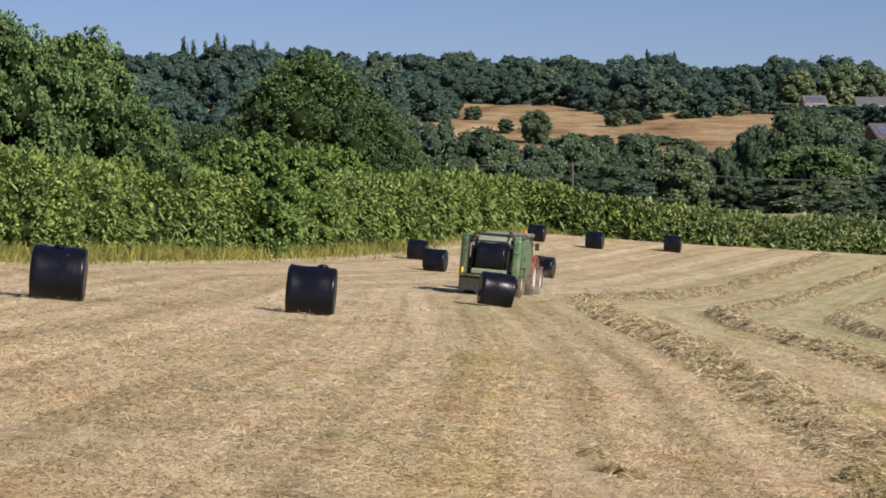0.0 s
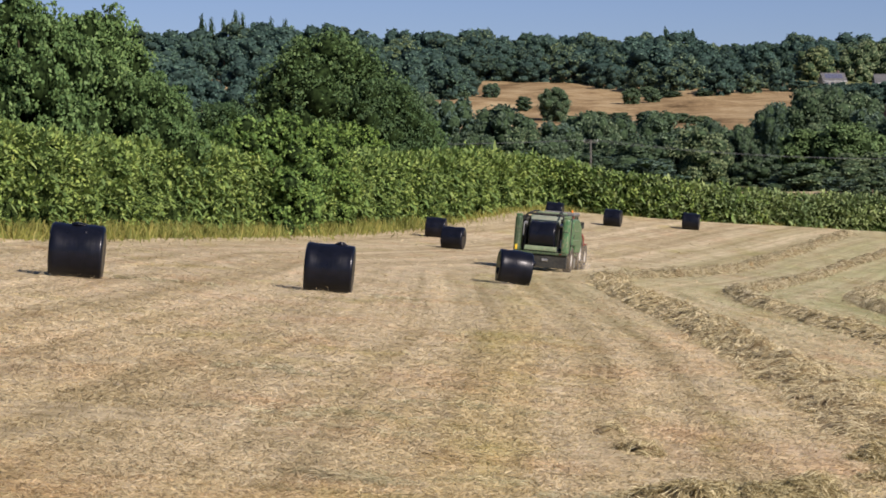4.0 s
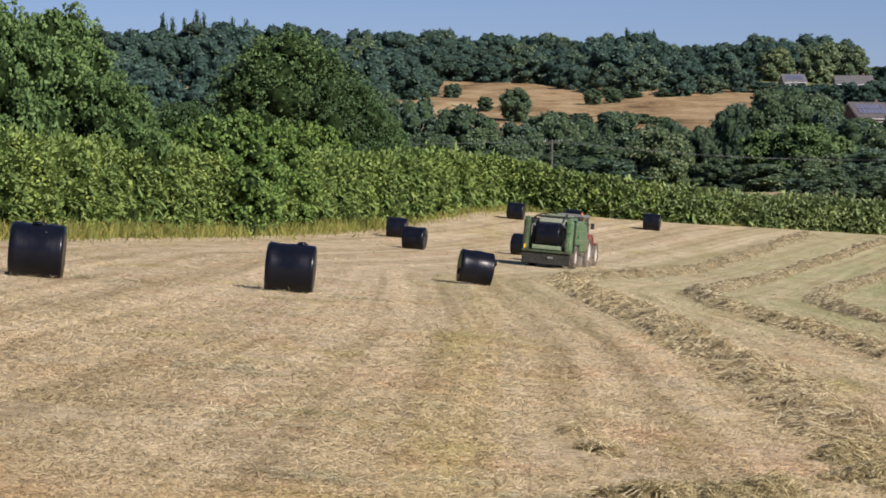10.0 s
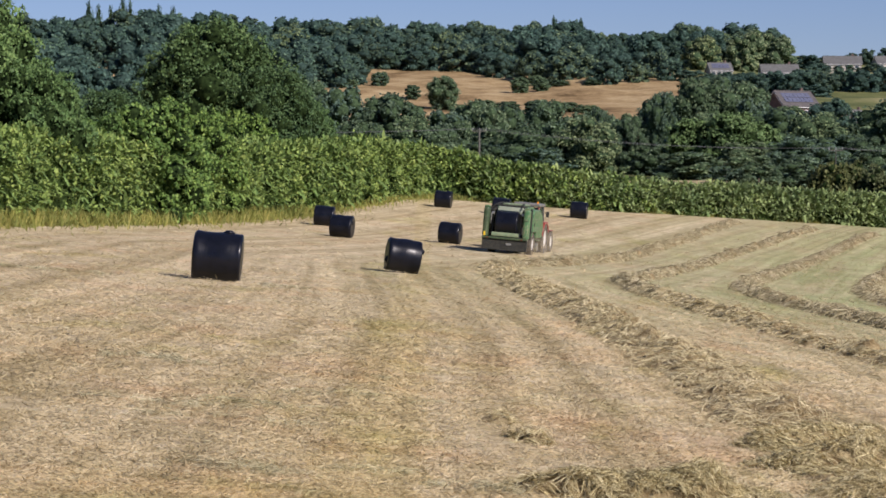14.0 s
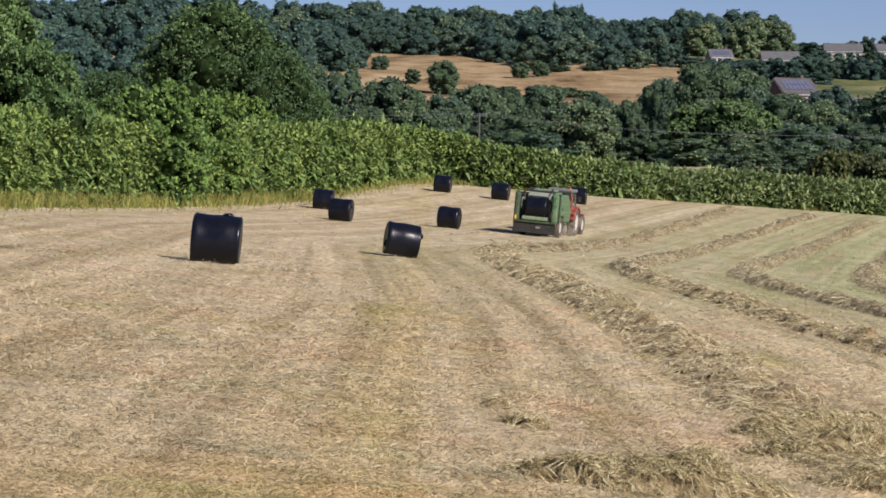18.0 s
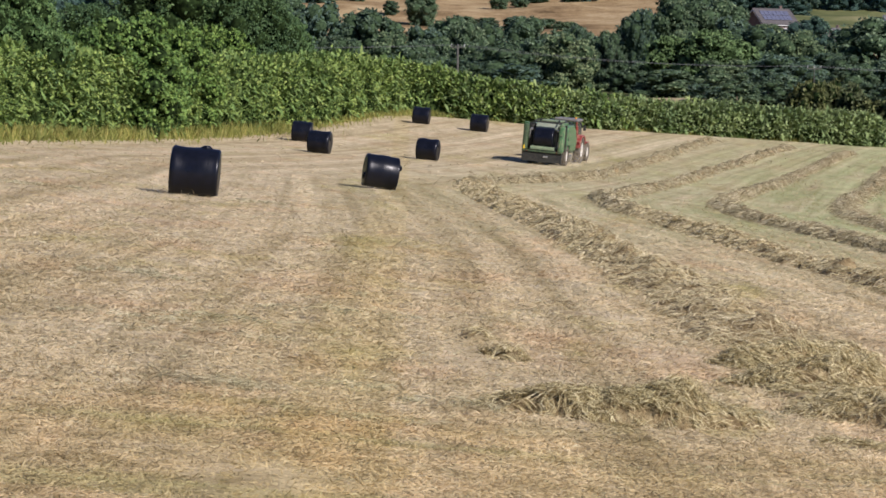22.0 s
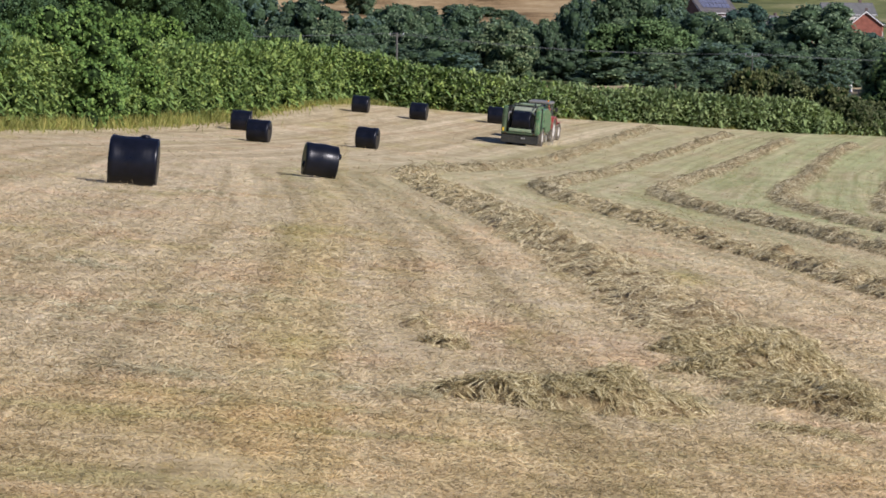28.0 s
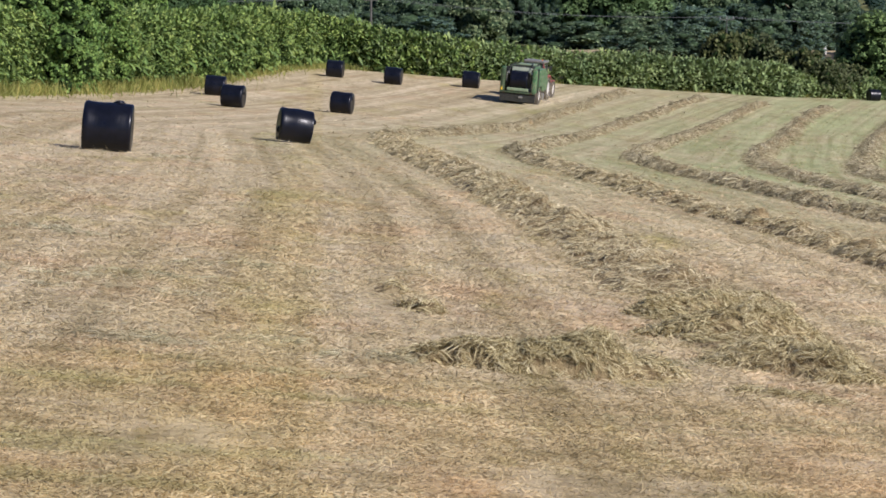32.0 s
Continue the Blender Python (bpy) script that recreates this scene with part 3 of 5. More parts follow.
def build_hedge():
    hedge = tagged(new("hedge_bank"), "dense overgrown hedge bank of green bracken and bramble along the field", "hedge", kind="stuff")
    S = np.arange(0, EDGE_LENGTH - 1, 0.8)
    Vv = np.linspace(0, 1, 13)
    s, v = np.meshgrid(S, Vv, indexing="ij")
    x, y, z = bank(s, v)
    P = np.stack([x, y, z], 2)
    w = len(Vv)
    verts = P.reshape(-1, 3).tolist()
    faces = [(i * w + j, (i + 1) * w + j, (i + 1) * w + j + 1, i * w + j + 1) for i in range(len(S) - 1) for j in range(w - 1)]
    core = new("thicket", mesh_of("thicket", verts, faces, M_HEDGESHADE, True))
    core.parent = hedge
    # crowns of arching fronds, with small leaves between them
    m = 14000
    s = rng.uniform(0, 1, m) ** 1.12 * (EDGE_LENGTH - 22) + 20
    v = rng.beta(0.62, 1.6, m) * 0.8
    x, y, z = bank(s, v)
    x2, y2, z2 = bank(s + 0.1, v)
    x3, y3, z3 = bank(s, v + 0.01)
    run = unit(np.stack([x2 - x, y2 - y, z2 - z], 1))
    nrm = unit(np.cross(run, np.stack([x3 - x, y3 - y, z3 - z], 1)))
    c = np.stack([x, y, z], 1) + nrm * rng.uniform(-0.05, 0.35, m)[:, None]
    size = rng.uniform(0.75, 1.3, m) * (1 + 0.0035 * np.clip(y - 100, 0, 120))
    far_half = x + rng.normal(0, 8, m) > 12
    for name, leafy, material, keep in (("bracken_fronds", "bracken_leaflets", M_BRACKEN, ~far_half), ("bramble_sprays", "bramble_leaves", M_BRAMBLE, far_half)):
        per = 5
        C, N, S = np.repeat(c[keep], per, 0), np.repeat(nrm[keep], per, 0), np.repeat(size[keep], per)
        n = len(C)
        way = unit(N * 0.45 + np.repeat(run[keep], per, 0) * rng.normal(0, 1.0, (n, 1)) + rng.normal(0, 0.4, (n, 3)) + np.array([0, 0, 0.18]))
        L = S * rng.uniform(0.28, 0.62, n)
        fronds = new(name, frond_mesh(name, C + way * 0.05, way, L, L * rng.uniform(0.22, 0.36, n), rng.uniform(0.05, 0.4, n), material))
        fronds.parent = hedge
        per = 6
        C, N, S = np.repeat(c[keep], per, 0), np.repeat(nrm[keep], per, 0), np.repeat(size[keep], per)
        n = len(C)
        d = unit(rng.normal(0, 1, (n, 3)) + N * 0.9)
        L = S * rng.uniform(0.13, 0.26, n)
        leaves = new(leafy, leaf_mesh(leafy, C + d * (S * rng.uniform(0.14, 0.36, n))[:, None], unit(rng.normal(0, 1, (n, 3)) - np.array([0, 0, 0.45])), unit(d + rng.normal(0, 0.3, (n, 3))), L, L * rng.uniform(0.36, 0.62, n), material))
        leaves.parent = hedge
    # long grass and dry stalks at the foot
    n = 105000
    s = rng.uniform(0, EDGE_LENGTH - 1.5, n)
    x, y, h = edge_at(s)
    wide = np.where(x < 4, 1.0, 0.45)
    off = -rng.exponential(0.42, n) * wide * np.where(x < -9, 1.5, 1) + 0.6
    x2, y2, _ = edge_at(s + 0.5)
    tl = np.hypot(x2 - x, y2 - y) + 1e-9
    px, py = x - (y2 - y) / tl * off, y + (x2 - x) / tl * off
    base = np.stack([px, py, land(px, py) - 0.02], 1)
    way = unit(np.array([0, 0, 1.0]) + rng.normal(0, 0.4, (n, 3)))
    L = rng.uniform(0.12, 0.75, n) ** 1.3 * np.where(x < 4, 1.0, 0.7) * np.where(x < -9, 1.5, 1)
    grass = new("verge_grass", strand_mesh("verge_grass", base, way, unit(rng.normal(0, 1, (n, 3))), L, rng.uniform(0.025, 0.07, n), M_VERGE, 0.3))
    grass.parent = hedge


build_hedge()


# ---- trees ----
def crown_mesh(name, seed, lobes, leaves, leaf, material, low=0.18, open_=0.04, cone=False):
    """A crown in a box one wide and one high: lobes of leaves round a hollow middle, with gaps and a ragged outline."""
    r = np.random.default_rng(seed)
    C, R = [], []
    for i in range(lobes):
        u = (i + 0.5) / lobes
        zz = low + (0.93 - low) * u
        if cone:
            rad = 0.46 * (1 - u) ** 0.8 + 0.05
            a = i * 2.4
            C.append((0.5 * rad * math.cos(a), 0.5 * rad * math.sin(a), zz))
            R.append(rad * 0.75 + 0.03)
        else:
            f = math.sqrt(max(0.03, 1 - ((zz - 0.46) / 0.52) ** 2))
            a = i * 2.39996 + r.uniform(-0.3, 0.3)
            q = 0.345 * f * (r.uniform(0.82, 1.06) if i % 4 else r.uniform(0.2, 0.5))
            C.append((q * math.cos(a), q * math.sin(a), zz - 0.08))
            R.append(r.uniform(0.12, 0.19) * (0.75 + 0.3 * f))
    C, R = np.array(C), np.array(R)
    share = R ** 2 / (R ** 2).sum()
    flat = np.array([1, 1, 0.85 if not cone else 1.3])
    pts, nrm = [], []
    for c, rad, sh in zip(C, R, share):
        m = max(10, min(34, int(leaves * sh / 5)))
        sd = unit(r.normal(0, 1, (m, 3)) + np.array([0, 0, 0.3]))
        sc = c + sd * rad * flat * r.uniform(0.68, 0.92, m)[:, None]
        k = max(1, int(leaves * sh / m))
        S, D = np.repeat(sc, k, 0), np.repeat(sd, k, 0)
        sr = np.repeat(rad * r.uniform(0.17, 0.32, m), k)
        d = unit(r.normal(0, 1, (len(S), 3)) + D * 0.7 + np.array([0, 0, 0.2]))
        k2 = max(4, int(leaves * sh * 0.13))
        d2 = unit(r.normal(0, 1, (k2, 3)) + np.array([0, 0, 0.25]))
        pts.append(c + d2 * (rad * r.uniform(0.80, 1.0, k2))[:, None] * flat)
        nrm.append(d2)
        pts.append(S + d * (sr * (0.8 + (0.26 + open_) * r.uniform(0, 1, len(S)) ** 2))[:, None] * flat)
        nrm.append(d)
    P, N = np.concatenate(pts), np.concatenate(nrm)
    inside = np.zeros(len(P), bool)
    for c, rad in zip(C, R):
        inside |= np.linalg.norm((P - c) / np.array([1, 1, 0.85]), axis=1) < rad * 0.62
    P, N = P[~inside], N[~inside]
    n = len(P)
    nn = unit(N + np.array([0, 0, 0.2]) + r.normal(0, 0.2, (n, 3)))
    al = unit(r.normal(0, 1, (n, 3)) - np.array([0, 0, 0.3]))
    L = leaf * r.uniform(0.6, 1.4, n)
    me = leaf_mesh(name, P, al, nn, L, L * r.uniform(0.5, 0.85, n), material)
    return me, C, R


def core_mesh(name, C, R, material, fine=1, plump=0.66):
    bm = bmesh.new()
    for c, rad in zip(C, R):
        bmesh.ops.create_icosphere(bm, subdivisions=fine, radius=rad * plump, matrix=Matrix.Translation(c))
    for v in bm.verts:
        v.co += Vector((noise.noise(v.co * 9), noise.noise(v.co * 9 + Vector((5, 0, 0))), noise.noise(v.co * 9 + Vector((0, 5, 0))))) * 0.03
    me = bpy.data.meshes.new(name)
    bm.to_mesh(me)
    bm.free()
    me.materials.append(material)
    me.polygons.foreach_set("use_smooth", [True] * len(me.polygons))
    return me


def limb_mesh(name, a, b, r0, r1, bend=0.06):
    bm = bmesh.new()
    rings = []
    a, b = Vector(a), Vector(b)
    ax = (b - a).normalized()
    q = ax.to_track_quat("Z", "Y").to_matrix()
    for i in range(6):
        u = i / 5
        c = a.lerp(b, u) + q @ Vector((bend * math.sin(u * 3), bend * 0.6 * math.sin(u * 5), 0))
        rad = r0 + (r1 - r0) * u + (0.5 * r0 * (1 - u) ** 6)
        rings.append([bm.verts.new(c + q @ Vector((rad * math.cos(k * math.tau / 8), rad * math.sin(k * math.tau / 8), 0))) for k in range(8)])
    for p, n in zip(rings, rings[1:]):
        for k in range(8):
            bm.faces.new((p[k], p[(k + 1) % 8], n[(k + 1) % 8], n[k]))
    me = bpy.data.meshes.new(name)
    bm.to_mesh(me)
    bm.free()
    me.materials.append(M_BARK)
    me.polygons.foreach_set("use_smooth", [True] * len(me.polygons))
    return me


def tree_model(kind, label, seed, lobes, leaves, leaf, material, limbs=3, low=0.18, cone=False, category="tree", inner=None, plump=0.66):
    """A tree one metre wide and high at the origin; it is copied to its places with its true size."""
    t = tagged(new(kind), label, category)
    crown, C, R = crown_mesh("crown", seed, lobes, leaves, leaf, material, low=low, cone=cone)
    parts = [new("crown", crown), new("inner_foliage", core_mesh("inner_foliage", C, R, inner or M_GAPSHADE, 2 if leaves > 2000 else 1, plump))]
    parts.append(new("trunk", limb_mesh("trunk", (0, 0, -0.03), (0, 0, 0.55), 0.03, 0.012, 0.015)))
    for i in range(limbs):
        a = i * 2.2 + seed
        parts.append(new("limb", limb_mesh("limb", (0, 0, 0.16 + 0.08 * i), (0.24 * math.cos(a), 0.24 * math.sin(a), 0.5 + 0.08 * i), 0.014, 0.004, 0.02)))
    for p in parts:
        p.parent = t
    return t


def plant(model, x, y, h, w, turn=0.0, sink=0.0, label="", group=""):
    m = pose(x, y, ground_z(x, y) - sink, 0, 0, turn) @ Matrix.Diagonal((w, w, h, 1))
    return tagged(copy_thing(model, m), label, "", group)


def drop_model(t):
    for o in (*t.children_recursive, t):
        bpy.data.objects.remove(o)


# The tall trees that stand behind the hedge bank.
NEAR_TREES = [(-27.2, 121, 12.7, 8.6, 0), (-24.5, 128, 12.4, 8.4, 1), (-21, 126, 8.8, 6.0, 0), (-18, 194, 13.9, 12.2, 2), (-12.5, 190, 10.4, 7.6, 2), (-21, 157, 8.2, 6.8, 2), (-10, 192, 7.2, 6.0, 1), (-32, 130, 11, 9, 1)]
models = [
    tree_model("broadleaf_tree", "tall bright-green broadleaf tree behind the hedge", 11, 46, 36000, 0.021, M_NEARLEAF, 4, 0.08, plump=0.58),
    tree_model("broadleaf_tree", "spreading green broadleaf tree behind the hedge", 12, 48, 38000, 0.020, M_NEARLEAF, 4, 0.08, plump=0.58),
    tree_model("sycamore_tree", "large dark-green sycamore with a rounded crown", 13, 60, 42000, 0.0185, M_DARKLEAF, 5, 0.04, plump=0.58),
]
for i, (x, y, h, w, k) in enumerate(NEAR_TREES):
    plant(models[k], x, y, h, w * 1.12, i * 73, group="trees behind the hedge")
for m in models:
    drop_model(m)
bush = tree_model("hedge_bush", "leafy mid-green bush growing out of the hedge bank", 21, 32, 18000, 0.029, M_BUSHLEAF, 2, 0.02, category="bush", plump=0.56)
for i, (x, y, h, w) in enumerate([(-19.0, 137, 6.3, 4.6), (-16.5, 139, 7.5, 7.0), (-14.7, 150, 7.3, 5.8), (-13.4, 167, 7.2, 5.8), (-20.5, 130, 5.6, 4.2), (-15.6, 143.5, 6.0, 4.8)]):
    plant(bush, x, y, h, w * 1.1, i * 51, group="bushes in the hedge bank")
drop_model(bush)

# Trees in the valley and on the slope below the bleached hillside.
MID_TREES = [(-16.8, 430, 14.3, 10.2), (-7.1, 400, 13.3, 11.0), (2.9, 640, 9.6, 9.1), (-12.7, 600, 9.9, 4.9), (22.9, 600, 9.0, 5.4), (32.6, 719, 4.5, 5.8), (7.7, 430, 12.0, 10.2), (-2.7, 390, 9.5, 8.4), (2.9, 400, 10.2, 8.6), (13.0, 420, 11.0, 9.0), (20.5, 430, 11.9, 10.2), (25.3, 379, 10.6, 10.0), (19.6, 329, 8.5, 9.4), (13.0, 320, 6.8, 9.1), (8.9, 340, 7.7, 7.3), (0.1, 340, 7.3, 7.3), (25.7, 349, 8.6, 7.5), (-10.8, 350, 8.7, 7.5), (-25.9, 519, 14.0, 9.9)]
MID_TREES_EAST = [(33.6, 399, 9.9, 6.1), (43.6, 448, 13.0, 9.6), (55.4, 477, 16.0, 13.7), (60.7, 466, 15.1, 12.3), (42.0, 347, 9.8, 12.5), (37.7, 338, 8.1, 8.9), (57.2, 396, 10.6, 10.5), (45.7, 327, 6.7, 9.4), (32.7, 328, 5.2, 6.3), (48.7, 316, 5.8, 9.1), (29.7, 329, 3.7, 4.7), (62.9, 395, 8.9, 12.4), (70.6, 363, 10.4, 15.0), (54.9, 325, 4.4, 8.6), (52.0, 285, 2.9, 8.3), (63.9, 293, 3.3, 8.6), (80.5, 392, 6.8, 13.3), (74.3, 413, 6.6, 12.0)]
models = [tree_model("oak_tree", "dark-green rounded oak on the valley slope", 31 + i, 30, 4600, 0.042, (M_GREYLEAF, M_MIDLEAF, M_MIDLEAF, M_SHADYLEAF)[i], 2, 0.0, inner=M_MIDSHADE, plump=0.74) for i in range(4)]
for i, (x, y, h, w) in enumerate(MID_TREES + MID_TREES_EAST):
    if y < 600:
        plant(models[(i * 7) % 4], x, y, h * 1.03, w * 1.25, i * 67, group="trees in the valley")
plant(models[1], 3, 640, 9.6, 9.6, 40, label="lone round dark-green tree standing on the bleached hillside")
plant(models[2], 33, 719, 4.5, 6.2, 10, label="small round bush on the bleached hillside")
for i, (x, y, h, w) in enumerate([(-16.3, 745, 5.0, 7.0), (26.6, 716, 5.2, 6.5), (33.6, 757, 3.2, 6.5), (51.0, 752, 2.2, 8.5), (40.0, 752, 2.0, 9.0), (-25.5, 738, 3.0, 6.0), (14, 628, 3.6, 9), (20, 630, 3.2, 9), (28, 625, 4.0, 9), (36, 622, 3.6, 9), (41, 612, 3.4, 8), (-5.6, 692, 4.0, 6)]):
    plant(models[i % 4], x, y, h, w, i * 47, 0.3, "low dark scrub on the bleached hillside", "scrub on the hillside")
for i, (x, y, h, w) in enumerate([(57, 224, 7.0, 9), (63, 228, 7.5, 10), (85, 562, 6.5, 11), (79, 572, 5.5, 9), (91, 555, 5.5, 9), (50, 268, 4.5, 8), (56, 272, 5, 9), (62, 270, 5, 9), (46, 276, 4.5, 7), (69, 276, 5, 9)]):
    plant(models[i % 4], x, y, h, w, i * 61, 0.3, group="trees in the valley")
# the large crowns that stand foremost in the valley: place, height, width, kind
CROWNS = [(21.0, 321, 8.8, 8.6, 2), (28.7, 344, 9.3, 5.1, 3), (38.2, 398, 13.2, 7.0, 3), (48.9, 427, 16.2, 12.8, 3), (56.5, 421, 12.9, 8.6, 0), (40.3, 303, 5.1, 8.2, 2), (58.1, 355, 10.2, 10.3, 1), (48.1, 304, 5.9, 11.0, 0), (54.1, 307, 6.0, 8.2, 3), (7.9, 350, 10.9, 7.2, 1), (12.3, 325, 7.2, 9.3, 3), (2.5, 350, 8.6, 7.5, 0), (25.5, 359, 10.8, 4.3, 3), (17.6, 345, 8.0, 5.8, 0), (67.4, 338, 12.2, 14.0, 1), (55.5, 305, 6.0, 6.6, 3), (70.2, 322, 7.1, 7.9, 2)]
fore = [tree_model("valley_tree", text, 91 + i, 24, 6200, 0.036, leafy, 3, 0.0, inner=M_MIDSHADE, plump=0.74) for i, (text, leafy) in enumerate([("rounded grey-green tree in the valley", M_GREYLEAF), ("broad mid-green tree in the valley", M_MIDLEAF), ("rounded pale olive tree in the valley", M_OLIVE), ("dense dark-green tree in the valley", M_SHADYLEAF)])]
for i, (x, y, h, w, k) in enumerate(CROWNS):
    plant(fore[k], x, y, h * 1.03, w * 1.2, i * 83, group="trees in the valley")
for m in fore:
    drop_model(m)
bright = tree_model("ash_tree", "bright-green rounded ash among darker trees", 39, 26, 12000, 0.032, M_ASH, 2, 0.0)
for x, y, h, w, a in ((35.0, 315, 8.6, 9.6, 20), (39.2, 312, 9.5, 10.5, 140), (43.0, 315, 8.2, 9.4, 260)):
    plant(bright, x, y, h, w, a, group="ash trees in the valley")
for x, y, h, w, a in ((51.6, 218, 8.0, 9.6, 110), (50.3, 220, 6.8, 5.2, 200)):
    plant(bright, x, y, h, w, a, label="bushy bright-green tree at the corner of the field", group="trees at the field corner")
drop_model(bright)
for m in models:
    drop_model(m)
models = [tree_model("scrub_bush", "low dark-green scrub in the valley", 41 + i, 16, 1500, 0.06, (M_GREYLEAF, M_MIDLEAF, M_SHADYLEAF)[i], 0, 0.0, category="bush", inner=M_MIDSHADE, plump=0.76) for i in range(3)]
# low growth that fills the valley floor between them
rv = random.Random(5)
for i, (x, y, h, w) in enumerate([(30.5, 246, 2.6, 5.0), (33.5, 243, 3.0, 5.5), (37, 245, 3.2, 6), (41, 243, 3.0, 6), (45, 246, 3.0, 5.5), (48.5, 250, 2.6, 5), (50.5, 246, 3.0, 4.6), (56.5, 247, 3.4, 5), (59.5, 250, 3.4, 5.5), (54.6, 263, 3.6, 6), (55.7, 251, 2.6, 3.4), (57.6, 254, 3.4, 5), (39, 252, 3.6, 7), (34, 254, 3.4, 7)]):
    plant(models[i % 3], x, y, h, w, i * 71, group="scrub in the valley")
for i in range(115):
    y = rv.uniform(285, 470)
    x = rv.uniform(-0.06 * y, 0.25 * y)
    plant(models[i % 3], x, y, rv.uniform(3.0, 5.5), rv.uniform(6, 10), i * 91, label="low dark-green scrub in the valley", group="scrub in the valley")
for m in models:
    drop_model(m)

# Woods on the far hill and along the skyline.
WOOD_X = np.array([-200, -60, -30, -21, -12, 4, 22, 36, 57, 75, 84, 110], float)
WOOD_Y = np.array([560, 560, 700, 812, 852, 840, 794, 770, 758, 772, 800, 860], float)
models = [tree_model("woodland_tree", "distant woodland tree on the hill, tinted blue-green for haze", 51 + i, 19, 2300, 0.055, M_FARLEAF, 0, 0.0, inner=M_FARSHADE, plump=0.76) for i in range(4)]
models.append(tree_model("woodland_tree", "distant grey-green woodland tree on the hill", 57, 19, 2300, 0.055, M_SHADYLEAF, 0, 0.02, inner=M_FARSHADE, plump=0.76))
models.append(tree_model("woodland_tree", "distant pale olive woodland tree on the hill", 58, 19, 2300, 0.055, M_MIDLEAF, 0, 0.02, inner=M_FARSHADE, plump=0.76))
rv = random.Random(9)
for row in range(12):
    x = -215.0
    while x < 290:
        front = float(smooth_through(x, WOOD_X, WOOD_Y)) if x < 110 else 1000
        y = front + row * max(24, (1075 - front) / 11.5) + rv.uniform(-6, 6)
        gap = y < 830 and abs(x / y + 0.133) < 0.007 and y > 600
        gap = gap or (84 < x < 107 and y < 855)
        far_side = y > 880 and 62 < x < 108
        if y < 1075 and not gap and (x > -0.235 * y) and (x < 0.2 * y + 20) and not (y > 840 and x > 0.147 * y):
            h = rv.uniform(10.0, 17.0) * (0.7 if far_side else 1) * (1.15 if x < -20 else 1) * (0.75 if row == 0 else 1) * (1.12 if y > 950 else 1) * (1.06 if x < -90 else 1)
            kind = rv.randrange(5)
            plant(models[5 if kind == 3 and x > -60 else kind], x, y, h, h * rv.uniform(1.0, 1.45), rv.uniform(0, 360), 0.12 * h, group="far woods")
        x += rv.uniform(9, 16)
# gardens round the houses
GARDEN = [(95, 735), (102, 733), (108, 737), (115, 734), (121, 738), (127, 735), (133, 739), (139, 736), (145, 740), (151, 737), (157, 741), (163, 738), (128, 800), (135, 830), (155, 835), (103, 770), (84, 770), (108, 690), (112, 688), (100, 610), (104, 606), (84, 585), (92, 578), (99, 585), (82, 560), (108, 570), (120, 545), (112, 512), (126, 540), (104, 520)]
rg = random.Random(4)
for i, (x, y) in enumerate(GARDEN):
    h = rg.uniform(2.6, 4.6) * (1.5 if y < 745 and y > 730 else 1)
    w = h * rg.uniform(1.6, 2.3)
    plant(models[i % 5], x, y, h, w * 1.2, i * 57, 0.2, "dark garden hedge bush by the houses", "garden bushes")
GARDEN_TREES = [(98.4, 718, 5.9, 6.9), (103.8, 721, 7.0, 6.9), (107.9, 714, 6.5, 6.9), (113.9, 719, 7.3, 7.8), (117.9, 710, 7.1, 6.9), (124.3, 715, 7.8, 7.8), (129.4, 710, 7.8, 8.6), (135.8, 713, 8.1, 8.6), (140.8, 708, 7.9, 8.6), (82.9, 725, 4.8, 6.3), (90.6, 724, 4.6, 6.3), (95.3, 724, 5.3, 7.0), (90.2, 553, 7.2, 8.0), (82.0, 534, 6.9, 7.7), (78.4, 539, 7.1, 6.5), (97.0, 562, 8.0, 8.1), (92, 786, 2.3, 5), (97, 785, 2.1, 5), (102, 786, 2.5, 5), (110, 771, 2.2, 6), (117, 770, 2.1, 6)]
for i, (x, y, h, w) in enumerate(GARDEN_TREES):
    plant(models[i % 5], x, y, h * 1.02, w * 1.25, i * 43, 0.2, "dark garden tree in front of the houses", "garden trees")
FAR_RIGHT = [(131, 872, 4.4, 9), (139, 880, 5.0, 9), (147, 885, 4.2, 10), (155, 880, 5.6, 8), (162, 884, 7.2, 6.5), (169, 880, 7.6, 7), (177, 884, 5.0, 9), (186, 882, 6.0, 9), (195, 884, 5.2, 9)]
PALE_TREES = [(96, 850, 13.5, 14), (117, 856, 15.5, 14), (111, 850, 13, 12), (124, 854, 13.5, 13)]
for i, (x, y, h, w) in enumerate(FAR_RIGHT):
    plant(models[i % 5], x, y, h, w * 1.3, i * 39, 0.2, "low dark tree on the skyline behind the houses", "skyline trees")
for m in models:
    drop_model(m)
pale = tree_model("poplar_clump", "broad pale olive-green tree with upright boughs on the skyline", 71, 26, 3600, 0.05, M_PALELEAF, 0, 0.02, inner=M_MIDSHADE, plump=0.82)
for x, y, h, w in PALE_TREES:
    plant(pale, x, y, h, w * 1.15, x * 13, 0.3, group="pale trees on the skyline")
drop_model(pale)
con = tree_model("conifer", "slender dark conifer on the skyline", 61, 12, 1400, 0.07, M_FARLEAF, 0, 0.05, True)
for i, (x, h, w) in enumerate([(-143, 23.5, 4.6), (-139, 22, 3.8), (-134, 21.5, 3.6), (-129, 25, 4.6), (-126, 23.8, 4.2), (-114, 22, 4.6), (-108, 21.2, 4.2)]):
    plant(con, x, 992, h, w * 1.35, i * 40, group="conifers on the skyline")
